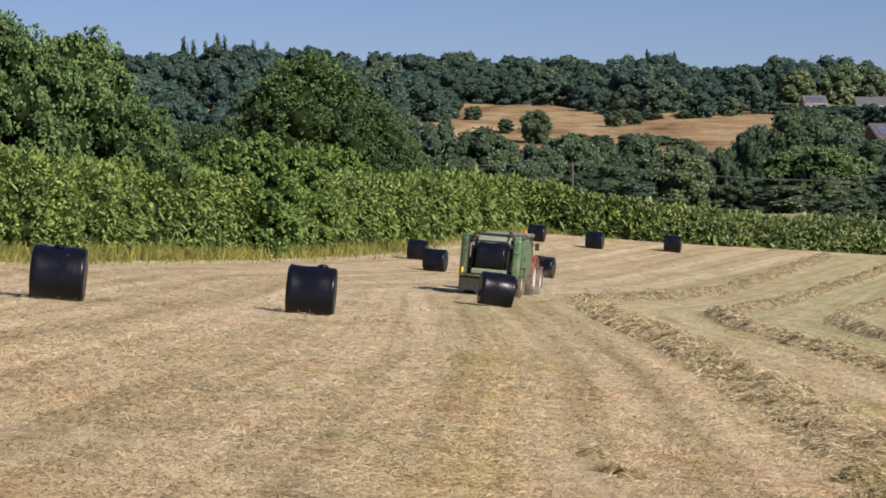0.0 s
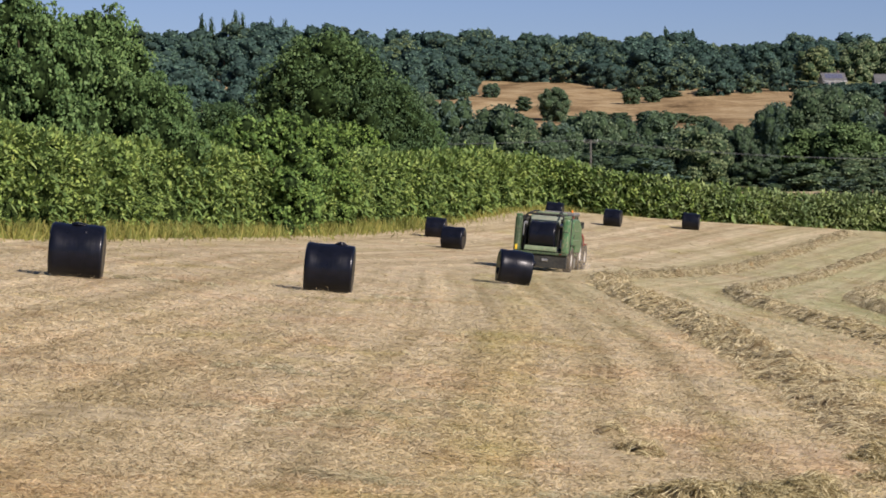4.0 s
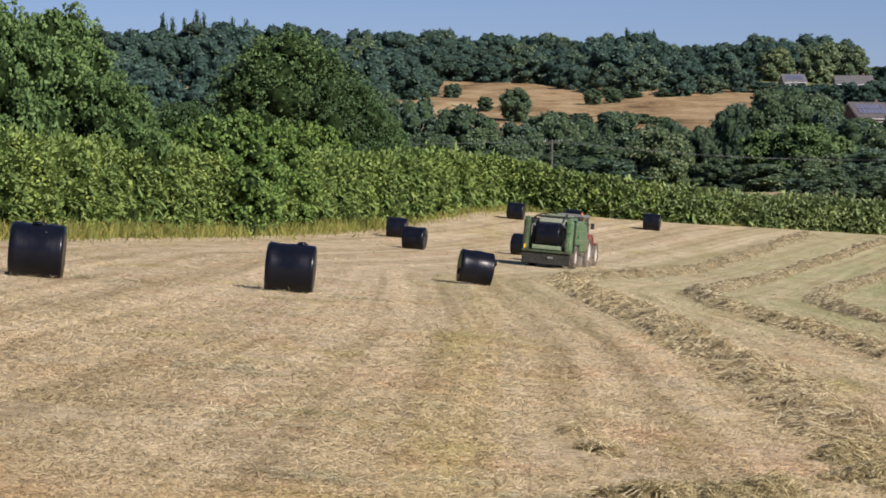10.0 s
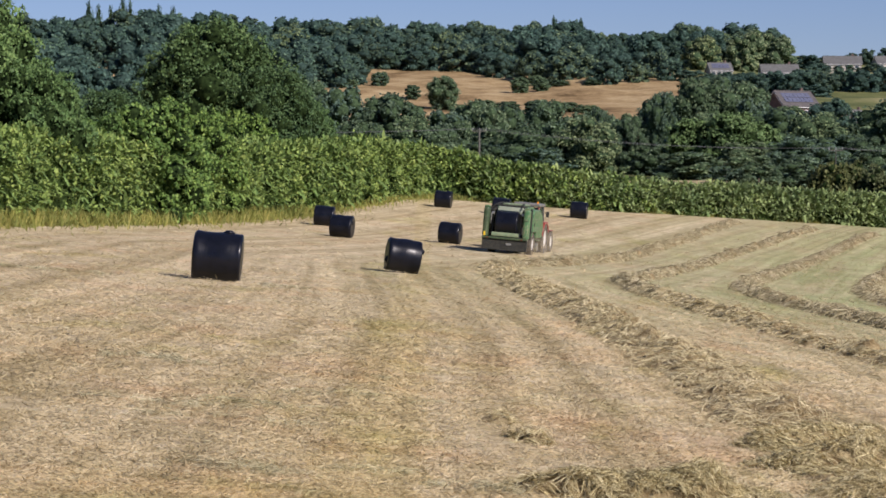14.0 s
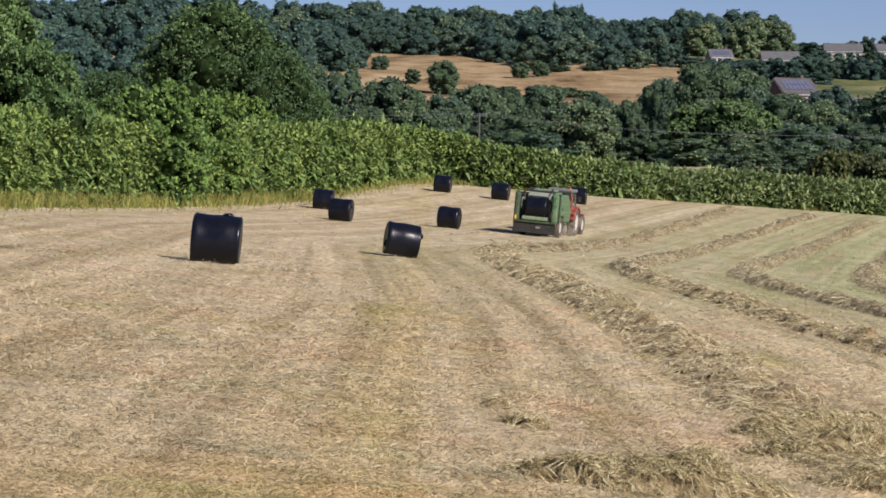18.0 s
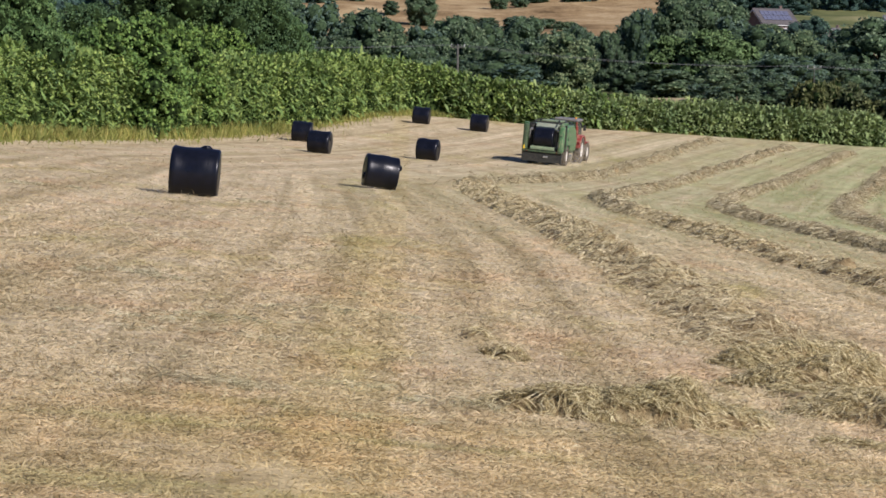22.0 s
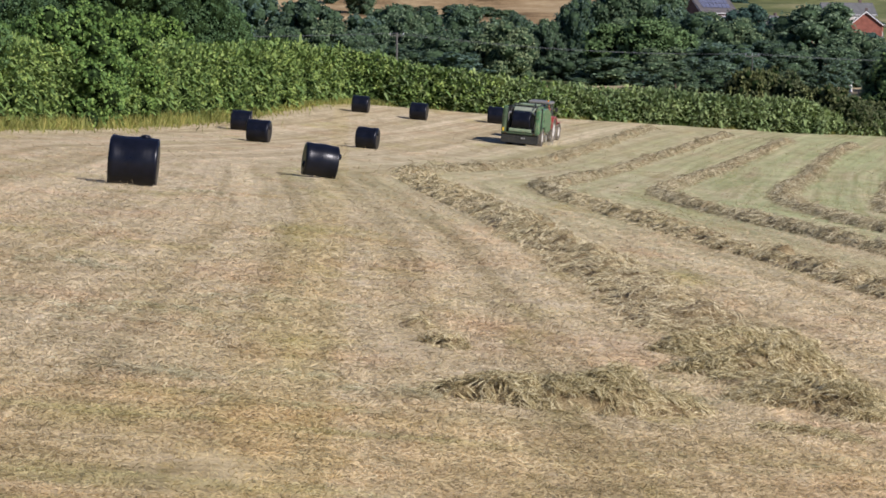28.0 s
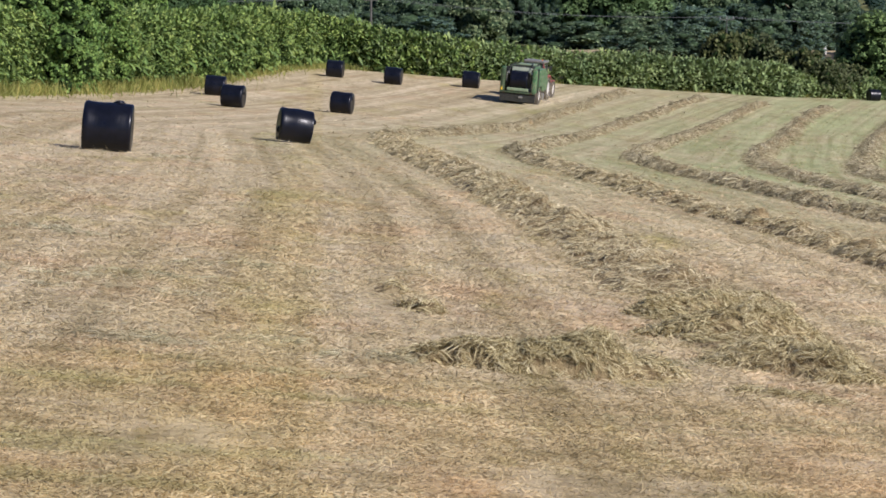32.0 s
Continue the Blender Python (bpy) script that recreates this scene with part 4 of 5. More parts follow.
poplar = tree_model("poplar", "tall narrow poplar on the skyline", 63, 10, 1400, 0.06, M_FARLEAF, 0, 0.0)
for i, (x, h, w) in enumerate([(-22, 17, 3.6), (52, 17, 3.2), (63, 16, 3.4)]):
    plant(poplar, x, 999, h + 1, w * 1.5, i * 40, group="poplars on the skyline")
drop_model(con)
drop_model(poplar)

rust = tree_model("bramble_shrub", "rusty brown-green bramble shrub at the end of the hedge", 81, 24, 3600, 0.07, M_RUST, 0, 0.02, category="shrub")
for i, (x, y, h, w) in enumerate([(35.6, 213, 5.7, 4.4), (37.6, 213.5, 6.0, 4.6), (39.6, 213, 5.8, 4.4), (41.3, 211, 4.5, 4.4), (43, 210, 4.8, 4.2), (44.2, 208.5, 3.9, 3.6), (45.4, 208.5, 3.3, 3.2), (46.6, 210, 3.0, 3.4), (47.6, 213, 3.4, 4.0)]):
    plant(rust, x, y, h, w, i * 77, 0.1, group="bramble shrubs")
drop_model(rust)


# ---- windrows and loose hay ----
def along_path(pts, step):
    p = np.array(pts, float)
    cum = np.concatenate([[0], np.cumsum(np.hypot(np.diff(p[:, 0]), np.diff(p[:, 1])))])
    s = np.arange(0, cum[-1], step)
    return s, smooth_through(s, cum, p[:, 0]), smooth_through(s, cum, p[:, 1])


def windrow(pts, width, height, per_metre, seed, label, straw_size=1.0, material=None, straws=9, ridge=True, taper=None):
    """A raked row of hay: a broken, lumpy ridge under tangled locks of straw. taper: width and height at the last end, as shares."""
    r = np.random.default_rng(seed)
    row = tagged(new("hay_windrow"), label, "windrow", "windrows", "stuff")
    s, x, y = along_path(pts, 0.1 if pts[-1][1] < 40 else 0.2)
    tx, ty = np.gradient(x), np.gradient(y)
    tl = np.hypot(tx, ty) + 1e-9
    tx, ty = tx / tl, ty / tl
    nx, ny = -ty, tx
    wide = width * np.interp(s / s[-1], [0.45, 1], [1, (taper or (1, 1))[0]])
    high = height * np.interp(s / s[-1], [0.45, 1], [1, (taper or (1, 1))[1]])
    short = s[-1] < 8
    across = np.linspace(-1, 1, 17) if short else np.linspace(-0.8, 0.8, 15)

    def top(i, q):
        a, b = x[i] + nx[i] * q * wide[i] / 2, y[i] + ny[i] * q * wide[i] / 2
        lump = np.array([noise.fractal(Vector((u * 2.3 + seed, v * 1.5, 0.3)), 0.7, 2.0, 4) for u, v in zip(a, b)])
        clump = np.array([noise.noise(Vector((u * 0.6, v * 0.55, seed))) for u, v in zip(a, b)])
        ends = np.clip(np.minimum(s[i], s[-1] - s[i]) / min(1.2, 0.28 * s[-1]), 0, 1) ** (0.9 if short else 0.6)
        body = np.clip((0.95 if short else 0.75) + (0.6 if short else 1.6) * lump + (0.25 if short else 0.8) * clump, 0.02, 2.4)
        z = ends * high[i] * np.clip(1 - np.abs(q) ** (2.6 if short else 1.6), 0, 1) * body
        return a + 0.2 * lump, b + 0.2 * lump, land(a, b) + z - 0.01 - (0.05 if short else 0.12) * np.clip(np.abs(q), 0, 1) ** 3

    if ridge:
        I, Q = np.meshgrid(np.arange(len(s)), across, indexing="ij")
        px, py, pz = top(I.ravel(), Q.ravel())
        w = len(across)
        faces = [(i * w + j, (i + 1) * w + j, (i + 1) * w + j + 1, i * w + j + 1) for i in range(len(s) - 1) for j in range(w - 1)]
        core = new("hay_heap", mesh_of("hay_heap", np.stack([px, py, pz], 1).tolist(), faces, M_HEAP, True))
        core.parent = row
    # locks: small bundles of straws, tangled every way over the ridge and strewn beside it
    n = int(s[-1] * per_metre)
    i = r.integers(0, len(s), n)
    q = np.clip(r.normal(0, 0.52 if short and ridge else 0.62, n), -1.9, 1.9)
    a, b, c = top(i, q)
    turn = r.normal(0, 1.0, n) + np.where(r.random(n) < 0.5, 0.0, math.pi)
    way = np.stack([nx[i] * np.cos(turn) + tx[i] * np.sin(turn), ny[i] * np.cos(turn) + ty[i] * np.sin(turn)], 1)
    L = r.uniform(0.12, 0.30, n) * straw_size * np.clip(b / 55, 1, 1.5)
    ex, ey = a + way[:, 0] * L, b + way[:, 1] * L
    q2 = np.clip(((ex - x[i]) * nx[i] + (ey - y[i]) * ny[i]) / (wide[i] / 2), -1.7, 1.7)
    i2 = np.clip(i + np.round(((ex - x[i]) * tx[i] + (ey - y[i]) * ty[i]) / (s[1] - s[0])).astype(int), 0, len(s) - 1)
    ez = top(i2, q2)[2]
    rise = r.uniform(0.02, 0.30, n) * L * (0.5 + np.clip(height / 0.3, 0, 1)) * np.clip(1.4 - np.abs(q), 0.15, 1)
    bow = r.normal(0, 0.34, n)
    lift = r.uniform(0.0, 0.06, n) * np.clip(1.3 - np.abs(q), 0.1, 1)
    k = np.repeat(np.arange(n), straws)
    m = len(k)
    off = r.normal(0, 0.045, m) * straw_size
    sx, sy = -way[k, 1], way[k, 0]
    hold = r.uniform(-0.14, 0.14, m) * straw_size
    fan = r.normal(1.1, 1.1, m)
    base = np.stack([a[k] + sx * off + way[k, 0] * hold, b[k] + sy * off + way[k, 1] * hold, c[k] + lift[k] + r.uniform(-0.02, 0.02, m)], 1)
    tip = np.stack([ex[k] + sx * off * fan + way[k, 0] * hold, ey[k] + sy * off * fan + way[k, 1] * hold, ez[k] + 0.3 * lift[k] + r.uniform(-0.02, 0.03, m)], 1)
    hay = new("straws", curl_mesh("straws", base, tip, rise[k] * r.uniform(0.5, 1.5, m), bow[k] + r.normal(0, 0.10, m), r.uniform(0.8, 1.7, m) * np.minimum(base[:, 1], 75) / 4200, material or M_ROW, r.normal(0, 0.6, m), True))
    hay.parent = row
    return row


windrow([(2.7, 105), (2.9, 97), (3.6, 80), (4.1, 67), (4.45, 54), (4.6, 45), (4.6, 38), (4.6, 33.5), (4.65, 30)], 1.8, 0.23, 170, 1, "long raked windrow of dry hay curving down the field", 0.85, straws=5, taper=(1.35, 0.6))
windrow([(24.6, 194), (19.0, 174.5), (14.6, 157.8), (10.5, 138.9), (6.7, 124.6), (4.0, 115.2), (2.8, 107)], 1.2, 0.20, 42, 2, "thin windrow of hay ahead of the baler", 1.8, straws=5, material=M_FARROW)
windrow([(30.8, 193.1), (25.8, 177.6), (20.1, 159.7), (15.0, 137.2), (10.2, 113.3), (8.3, 102.5), (8.3, 93), (8.6, 87)], 1.15, 0.19, 62, 3, "windrow of hay that runs out to the headland", 1.15, straws=7, material=M_FARROW)
windrow([(8.3, 92), (8.7, 84.3), (9.0, 75.2), (9.2, 65.1), (9.4, 58), (9.9, 50), (10.1, 40), (10.2, 34)], 1.35, 0.18, 80, 10, "pale windrow of hay that comes back from the headland", 1.1, straws=7)
windrow([(35.5, 191.0), (29.8, 173.7), (23.6, 152.4), (18.1, 129.2), (14.2, 107), (13.8, 96), (14.3, 86), (14.6, 74.9), (14.7, 66.2), (14.8, 55)], 1.15, 0.19, 54, 4, "windrow of hay on the greener part of the field", 1.35, straws=6, material=M_FARROW)
windrow([(40.1, 188.5), (35.6, 175.4), (30.8, 157.0), (25.1, 134.7), (21.0, 113), (19.8, 100), (19.5, 88.9), (19.4, 78)], 1.2, 0.20, 42, 5, "windrow of hay on the greener part of the field", 1.8, straws=5, material=M_FARROW)
windrow([(46, 186), (40.5, 169.5), (36.6, 156.8), (31.7, 137.1), (27, 118), (24.8, 104), (24.4, 92)], 1.2, 0.20, 40, 6, "windrow of hay at the far side of the field", 1.9, straws=5, material=M_FARROW)
windrow([(5.5, 31.2), (5.2, 29.4), (4.7, 27.6), (4.35, 26.2), (4.4, 24.4), (4.5, 22.6)], 1.9, 0.07, 330, 7, "flat spread of greenish hay where the row ends", 0.55, M_GREENHAY, 7)
for k, pts in enumerate([[(3.75, 27.2), (4.3, 28.0), (4.9, 28.4), (5.5, 28.0)], [(3.55, 25.2), (4.2, 25.4), (4.8, 25.6), (5.4, 26.0)], [(3.8, 22.8), (4.3, 22.9), (4.75, 22.5), (5.0, 21.9)]]):
    windrow(pts, 0.95, 0.22, 620, 90 + k, "folded tangled ridge of greenish hay at the row's end", 0.5, M_GREENHAY, 7)
windrow([(3.6, 20.6), (4.0, 20.5), (4.5, 20.3)], 0.8, 0.03, 320, 94, "flat greenish wisp of hay on the stubble", 0.5, M_GREENHAY, 6, False)
windrow([(0.85, 21.5), (1.2, 21.25), (1.6, 21.2), (2.1, 21.15), (2.6, 21.4), (3.05, 21.8)], 1.1, 0.25, 1100, 8, "separate tangled clump of greenish hay on the stubble", 0.45, M_GREENHAY, 7)

for k, (pts, wide, high, dense) in enumerate([([(0.72, 28.2), (0.84, 28.0), (0.98, 27.9)], 0.5, 0.09, 110), ([(0.86, 26.0), (1.0, 25.6), (1.12, 25.4)], 0.45, 0.08, 110)]):
    windrow(pts, wide, high, dense, 20 + k, "small flat wisp of grey-green hay left on the stubble", 0.5, M_GREENHAY)
for k, (pts, wide, dense) in enumerate([([(-2.1, 20.9), (-1.7, 21.2), (-1.3, 20.8)], 0.8, 120), ([(-4.6, 33.4), (-3.9, 33.8), (-3.2, 33.2)], 1.1, 90), ([(0.0, 20.9), (0.4, 21.1), (0.9, 21.0)], 0.7, 120), ([(2.8, 21.9), (3.2, 22.3), (3.6, 22.4)], 0.8, 150)]):
    windrow(pts, wide, 0.03, dense, 26 + k, "small flat wisp of grey-green hay left on the stubble", 0.45, M_WISP, 7, False)


rw = random.Random(12)
for k in range(10):
    y = 1 / (1 / 19 + rw.random() * (1 / 85 - 1 / 19))
    x = y * rw.uniform(-0.17, 0.04)
    half = rw.uniform(0.25, 0.7) * (1 + y / 60)
    windrow([(x - half, y + rw.uniform(-0.3, 0.3)), (x, y), (x + half, y + rw.uniform(-0.3, 0.3))], 0.5 + y / 120, 0.02, 50, 60 + k, "thin wisp of raked hay lying across the stubble", 0.45 + y / 110, M_WISP, 6, False)


def scatter():
    """Loose straw on the stubble: single straws near the camera, wisps farther off."""
    r = np.random.default_rng(3)
    lots = tagged(new("loose_straw"), "loose bleached straws and wisps scattered over the stubble", "straw", kind="stuff")
    for name, n, size, mat in (("pale_wisps", 62000, 0.8, M_STRAW), ("green_wisps", 24000, 0.75, M_WISP)):
        u = r.uniform(0, 1, n)
        y = 1 / (1 / 12.3 + u ** 1.1 * (1 / 180 - 1 / 12.3))
        x = y * r.uniform(-0.27, 0.28, n)
        ex = smooth_through(y, EDGE_Y, EDGE_X)
        patch = np.array([noise.fractal(Vector((a * 0.5, b * 0.25, 2 + size)), 1.0, 2.0, 4) for a, b in zip(x, y)])
        keep = (patch > r.uniform(-1.0, 0.4, n) + (0.25 if name == "green_wisps" else 0)) & (x > ex + 1)
        x, y = x[keep], y[keep]
        k = len(x)
        far = np.where(y < 42, np.clip(y, 16, 42), 42 + (y - 42) * 0.45) / 4200
        base = np.stack([x, y, land(x, y) + r.uniform(0.0, 0.025, k) + 0.3 * far], 1)
        way = np.stack([r.normal(0, 1.3, k), r.normal(0, 0.7, k), r.normal(0.05, 0.12, k)], 1)
        L = r.uniform(6, 22, k) * far * size
        ob = new(name, curl_mesh(name, base, base + unit(way) * L[:, None], r.uniform(0, 0.3, k) * L, r.normal(0, 0.3, k), r.uniform(1.1, 2.1, k) * far, mat, r.uniform(0, math.pi, k), True))
        ob.parent = lots


scatter()


def stubble():
    """Short cut stems that stand in tufts on the near part of the field."""
    r = np.random.default_rng(13)
    n = 330000
    y = 1 / (1 / 12.3 + r.uniform(0, 1, n) ** 0.9 * (1 / 115 - 1 / 12.3))
    x = y * r.uniform(-0.27, 0.28, n)
    patch = np.array([noise.fractal(Vector((a * 1.1, b * 0.8, 7)), 1.0, 2.0, 4) for a, b in zip(x, y)])
    keep = (patch > r.uniform(-1.8, 0.25, n)) & (r.random(n) < np.clip((115 - y) / 60, 0, 1)) & (x > smooth_through(y, EDGE_Y, EDGE_X) + 1)
    x, y = x[keep], y[keep]
    k = len(x)
    far = np.where(y < 40, np.maximum(y, 16), 40 + (y - 40) * 0.5) / 4200
    base = np.stack([x, y, land(x, y) + 0.004], 1)
    way = np.stack([r.normal(0, 1.4, k), r.normal(0, 0.5, k), r.uniform(0.03, 0.32, k)], 1)
    ob = new("stubble", strand_mesh("stubble", base, way, unit(r.normal(0, 1, (k, 3))), r.uniform(8, 22, k) * far, r.uniform(1.2, 2.4, k) * far * np.clip(1.35 - y / 65, 0.45, 1), M_STUBBLE, 0.5, True))
    tagged(ob, "short yellowish cut stems standing in tufts", "stubble", kind="stuff")


stubble()


def sward():
    """Short green grass in lines between the rows of hay, on the part that is not yet baled."""
    r = np.random.default_rng(17)
    n = 110000
    y = 1 / (1 / 48 + r.uniform(0, 1, n) * (1 / 205 - 1 / 48))
    u = r.uniform(-6, 34, n)
    x = u + np.interp(y, LAY_Y, LAY_X)
    line = np.array([noise.fractal(Vector((a * 1.3, b * 0.03, 4)), 0.7, 2.0, 3) for a, b in zip(u, y)])
    keep = (line > r.uniform(-0.4, 0.6, n)) & (x < 0.36 * y) & (r.random(n) < np.clip((u + 6) / 16, 0.12, 1)) & (y < 200 - 0.16 * x)
    x, y = x[keep], y[keep]
    k = len(x)
    far = y / 4200
    base = np.stack([x, y, land(x, y)], 1)
    way = np.stack([r.normal(0, 0.7, k), r.normal(0, 0.7, k), r.uniform(0.2, 0.8, k)], 1)
    ob = new("sward_grass", strand_mesh("sward_grass", base, way, unit(r.normal(0, 1, (k, 3))), r.uniform(1.5, 4, k) * far, r.uniform(0.6, 1.1, k) * far, M_SWARD, 0.3))
    tagged(ob, "short yellow-green grass between the rows of hay", "grass", kind="stuff")


sward()


# ---- shapes for made things ----
def part(name, bm, material, parent, label="", m=None, smooth=False):
    me = bpy.data.meshes.new(name)
    bm.to_mesh(me)
    bm.free()
    me.materials.append(material)
    if smooth:
        me.polygons.foreach_set("use_smooth", [True] * len(me.polygons))
    ob = new(name, me)
    ob.parent = parent
    if m is not None:
        ob.matrix_basis = m
    return tagged(ob, label)


def box(x, y, z, sx, sy, sz, bevel=0.02, bm=None, turn=None):
    """A bevelled box by its centre and size, added to bm."""
    one = bmesh.new()
    bmesh.ops.create_cube(one, size=1.0)
    for v in one.verts:
        v.co = Vector((v.co.x * sx, v.co.y * sy, v.co.z * sz))
    if bevel:
        bmesh.ops.bevel(one, geom=list(one.edges), offset=min(bevel, sx * 0.4, sy * 0.4, sz * 0.4), segments=2, affect="EDGES", profile=0.5)
    one.transform(Matrix.Translation((x, y, z)) @ (turn or Matrix()))
    return join(bm, one)


def join(bm, one):
    if bm is None:
        return one
    me = bpy.data.meshes.new("piece")
    one.to_mesh(me)
    one.free()
    bm.from_mesh(me)
    bpy.data.meshes.remove(me)
    return bm


def rod(a, b, r0, r1=None, sides=12, bm=None):
    """A round bar from a to b."""
    one = bmesh.new()
    a, b = Vector(a), Vector(b)
    q = (b - a).to_track_quat("Z", "Y").to_matrix().to_4x4()
    bmesh.ops.create_cone(one, cap_ends=True, segments=sides, radius1=r0, radius2=r0 if r1 is None else r1, depth=(b - a).length, matrix=Matrix.Translation((a + b) / 2) @ q)
    return join(bm, one)


def lathe(profile, sides=32, bm=None):
    """A shape turned round the x axis from (x, radius) pairs."""
    one = bmesh.new()
    rings = [[one.verts.new((px, pr * math.cos(k * math.tau / sides), pr * math.sin(k * math.tau / sides))) for k in range(sides)] for px, pr in profile]
    for p, n in zip(rings, rings[1:]):
        for k in range(sides):
            one.faces.new((p[k], n[k], n[(k + 1) % sides], p[(k + 1) % sides]))
    one.faces.new(rings[0])
    one.faces.new(rings[-1][::-1])
    bmesh.ops.recalc_face_normals(one, faces=one.faces)
    return join(bm, one)


def prism(outline, x0, x1, bevel=0.02, bm=None):
    """A plate of the outline (y, z), thick from x0 to x1."""
    one = bmesh.new()
    f = one.faces.new([one.verts.new((x0, y, z)) for y, z in outline])
    ext = bmesh.ops.extrude_face_region(one, geom=[f])
    for v in ext["geom"]:
        if isinstance(v, bmesh.types.BMVert):
            v.co.x = x1
    bmesh.ops.recalc_face_normals(one, faces=one.faces)
    if bevel:
        bmesh.ops.bevel(one, geom=list(one.edges), offset=bevel, segments=2, affect="EDGES", profile=0.5)
    return join(bm, one)


# ---- wrapped bales ----
def bale_body(seed, length=1.27, radius=0.655):
    prof = [(-length / 2 + 0.0, 0.30), (-length / 2 - 0.015, 0.45), (-length / 2 - 0.005, radius - 0.05), (-length / 2 + 0.03, radius - 0.01)]
    prof += [(length * (u - 0.5) * 0.94, radius + 0.012 * math.sin(u * 9 + seed)) for u in np.linspace(0.02, 0.98, 13)]
    prof += [(length / 2 - 0.03, radius - 0.01), (length / 2 + 0.005, radius - 0.05), (length / 2 + 0.015, 0.45), (length / 2, 0.30)]
    bm = lathe(prof, 56)
    for v in bm.verts:
        p = Vector((v.co.x * 1.4 + seed, v.co.y * 1.6, v.co.z * 1.6))
        k = 1 + 0.022 * noise.fractal(p, 1.0, 2.0, 3)
        v.co.y, v.co.z = v.co.y * k, v.co.z * k
        v.co.z += radius
        if v.co.z < 0.12:
            v.co.z = 0.02 + (v.co.z + 0.03) * 0.35 if v.co.z > -0.03 else 0.0
    return bm


def tail_mesh(size, seed):
    """A loose end of film, crumpled."""
    bm = bmesh.new()
    bmesh.ops.create_icosphere(bm, subdivisions=3, radius=0.5)
    for v in bm.verts:
        p = v.co * 3 + Vector((seed, 0, 0))
        v.co = Vector((v.co.x * size[0], v.co.y * size[1], v.co.z * size[2])) * (1 + 0.35 * noise.noise(p))
    return bm


def wrapped_bale(x, y, turn, seed, label, tails=(), tilt=0.0, size=1.0):
    """turn: degrees by which the bale's long axis is turned from the x axis, seen from above."""
    b = tagged(new("wrapped_bale"), label, "hay bale", "wrapped bales in the field")
    b.matrix_basis = lie(x, y) @ pose(0, 0, -0.025 + 0.007 * abs(tilt), 0, tilt, turn)
    part("film_cover", bale_body(seed, 1.27 * size, 0.655 * size), M_FILM, b, smooth=True)
    for px, py, pz, sx, sy, sz in tails:
        part("film_tail", tail_mesh((sx, sy, sz), seed + px), M_FILM, b, "crumpled loose end of black film", pose(px, py, pz), True)
    return b


wrapped_bale(-12.27, 61.8, 6, 1, "black film-wrapped round hay bale with a crumpled film end on top", [(0.0, -0.1, 1.42, 0.4, 0.3, 0.10), (0.22, -0.46, 1.20, 0.14, 0.12, 0.12)], 0.0, 1.085)
wrapped_bale(-6.08, 66.8, 1, 2, "black film-wrapped round hay bale with a knot of film on top", [(0.27, -0.05, 1.40, 0.3, 0.26, 0.14)], 0.0, 1.06)
wrapped_bale(-1.2, 91.5, 9, 3, "freshly dropped black wrapped bale with loose film ends", [(0.68, -0.25, 0.92, 0.16, 0.2, 0.2), (-0.66, -0.3, 0.45, 0.14, 0.2, 0.3)], 4.0)
wrapped_bale(-7.0, 154.0, -5, 4, "black wrapped hay bale lying near the hedge")
wrapped_bale(-5.3, 139.0, -11, 5, "black wrapped hay bale beside another one near the hedge", [(0.64, -0.15, 0.9, 0.1, 0.1, 0.3)])
wrapped_bale(1.07, 143.8, -13, 6, "black wrapped hay bale in the middle of the field", [(0.64, -0.2, 0.95, 0.1, 0.1, 0.25)])
wrapped_bale(0.86, 184.0, -10, 7, "black wrapped hay bale far off before the hedge")
wrapped_bale(5.28, 181.5, -12, 8, "black wrapped hay bale far off before the hedge", [(0.64, -0.3, 0.5, 0.1, 0.1, 0.12)])
wrapped_bale(11.43, 184.8, -10, 9, "black wrapped hay bale far off on the rise", [(0.64, -0.1, 1.0, 0.1, 0.1, 0.2)])
wrapped_bale(48.2, 206.5, 12, 10, "black wrapped hay bale at the far corner of the field", (), 0.0, 0.8)


# ---- the baler and the tractor, and their way through the field ----
WAY_T = np.array([-6, 0, 2, 6, 12, 17, 24, 30, 36, 44], float)
WAY_X = np.array([-3.2, -1.45, -0.7, 0.9, 3.5, 6.1, 10.0, 13.35, 16.8, 21.2], float)
WAY_Y = np.array([91.5, 106.6, 110.6, 121.0, 132.2, 143.0, 157.6, 169.8, 181.5, 196.0], float)


OFF_T = np.array([0, 2, 4.5, 12, 18, 25, 30, 33], float)
OFF_X = np.array([-0.25, -0.06, -0.26, -0.27, 0.02, 0.06, -0.25, -0.3], float)


def way_at(t):
    return float(smooth_through(t, WAY_T, WAY_X)), float(smooth_through(t, WAY_T, WAY_Y))


def on_way(t, ahead):
    """The pose on the ground of what drives ahead metres before the baler's axle at t seconds, and its heading."""
    u, (x, y) = t, way_at(t)
    x0, y0, gone = x, y, 0.0
    while gone < ahead + 1.5:
        u += 0.05
        x1, y1 = way_at(u)
        gone += math.hypot(x1 - x0, y1 - y0)
        if gone <= ahead + 0.03:
            x, y = x1, y1
        x0, y0 = x1, y1
    ub, (xb, yb) = u - 4.0, way_at(u - 4.0)
    return lie(x, y, math.degrees(math.atan2(x0 - xb, y0 - yb)))


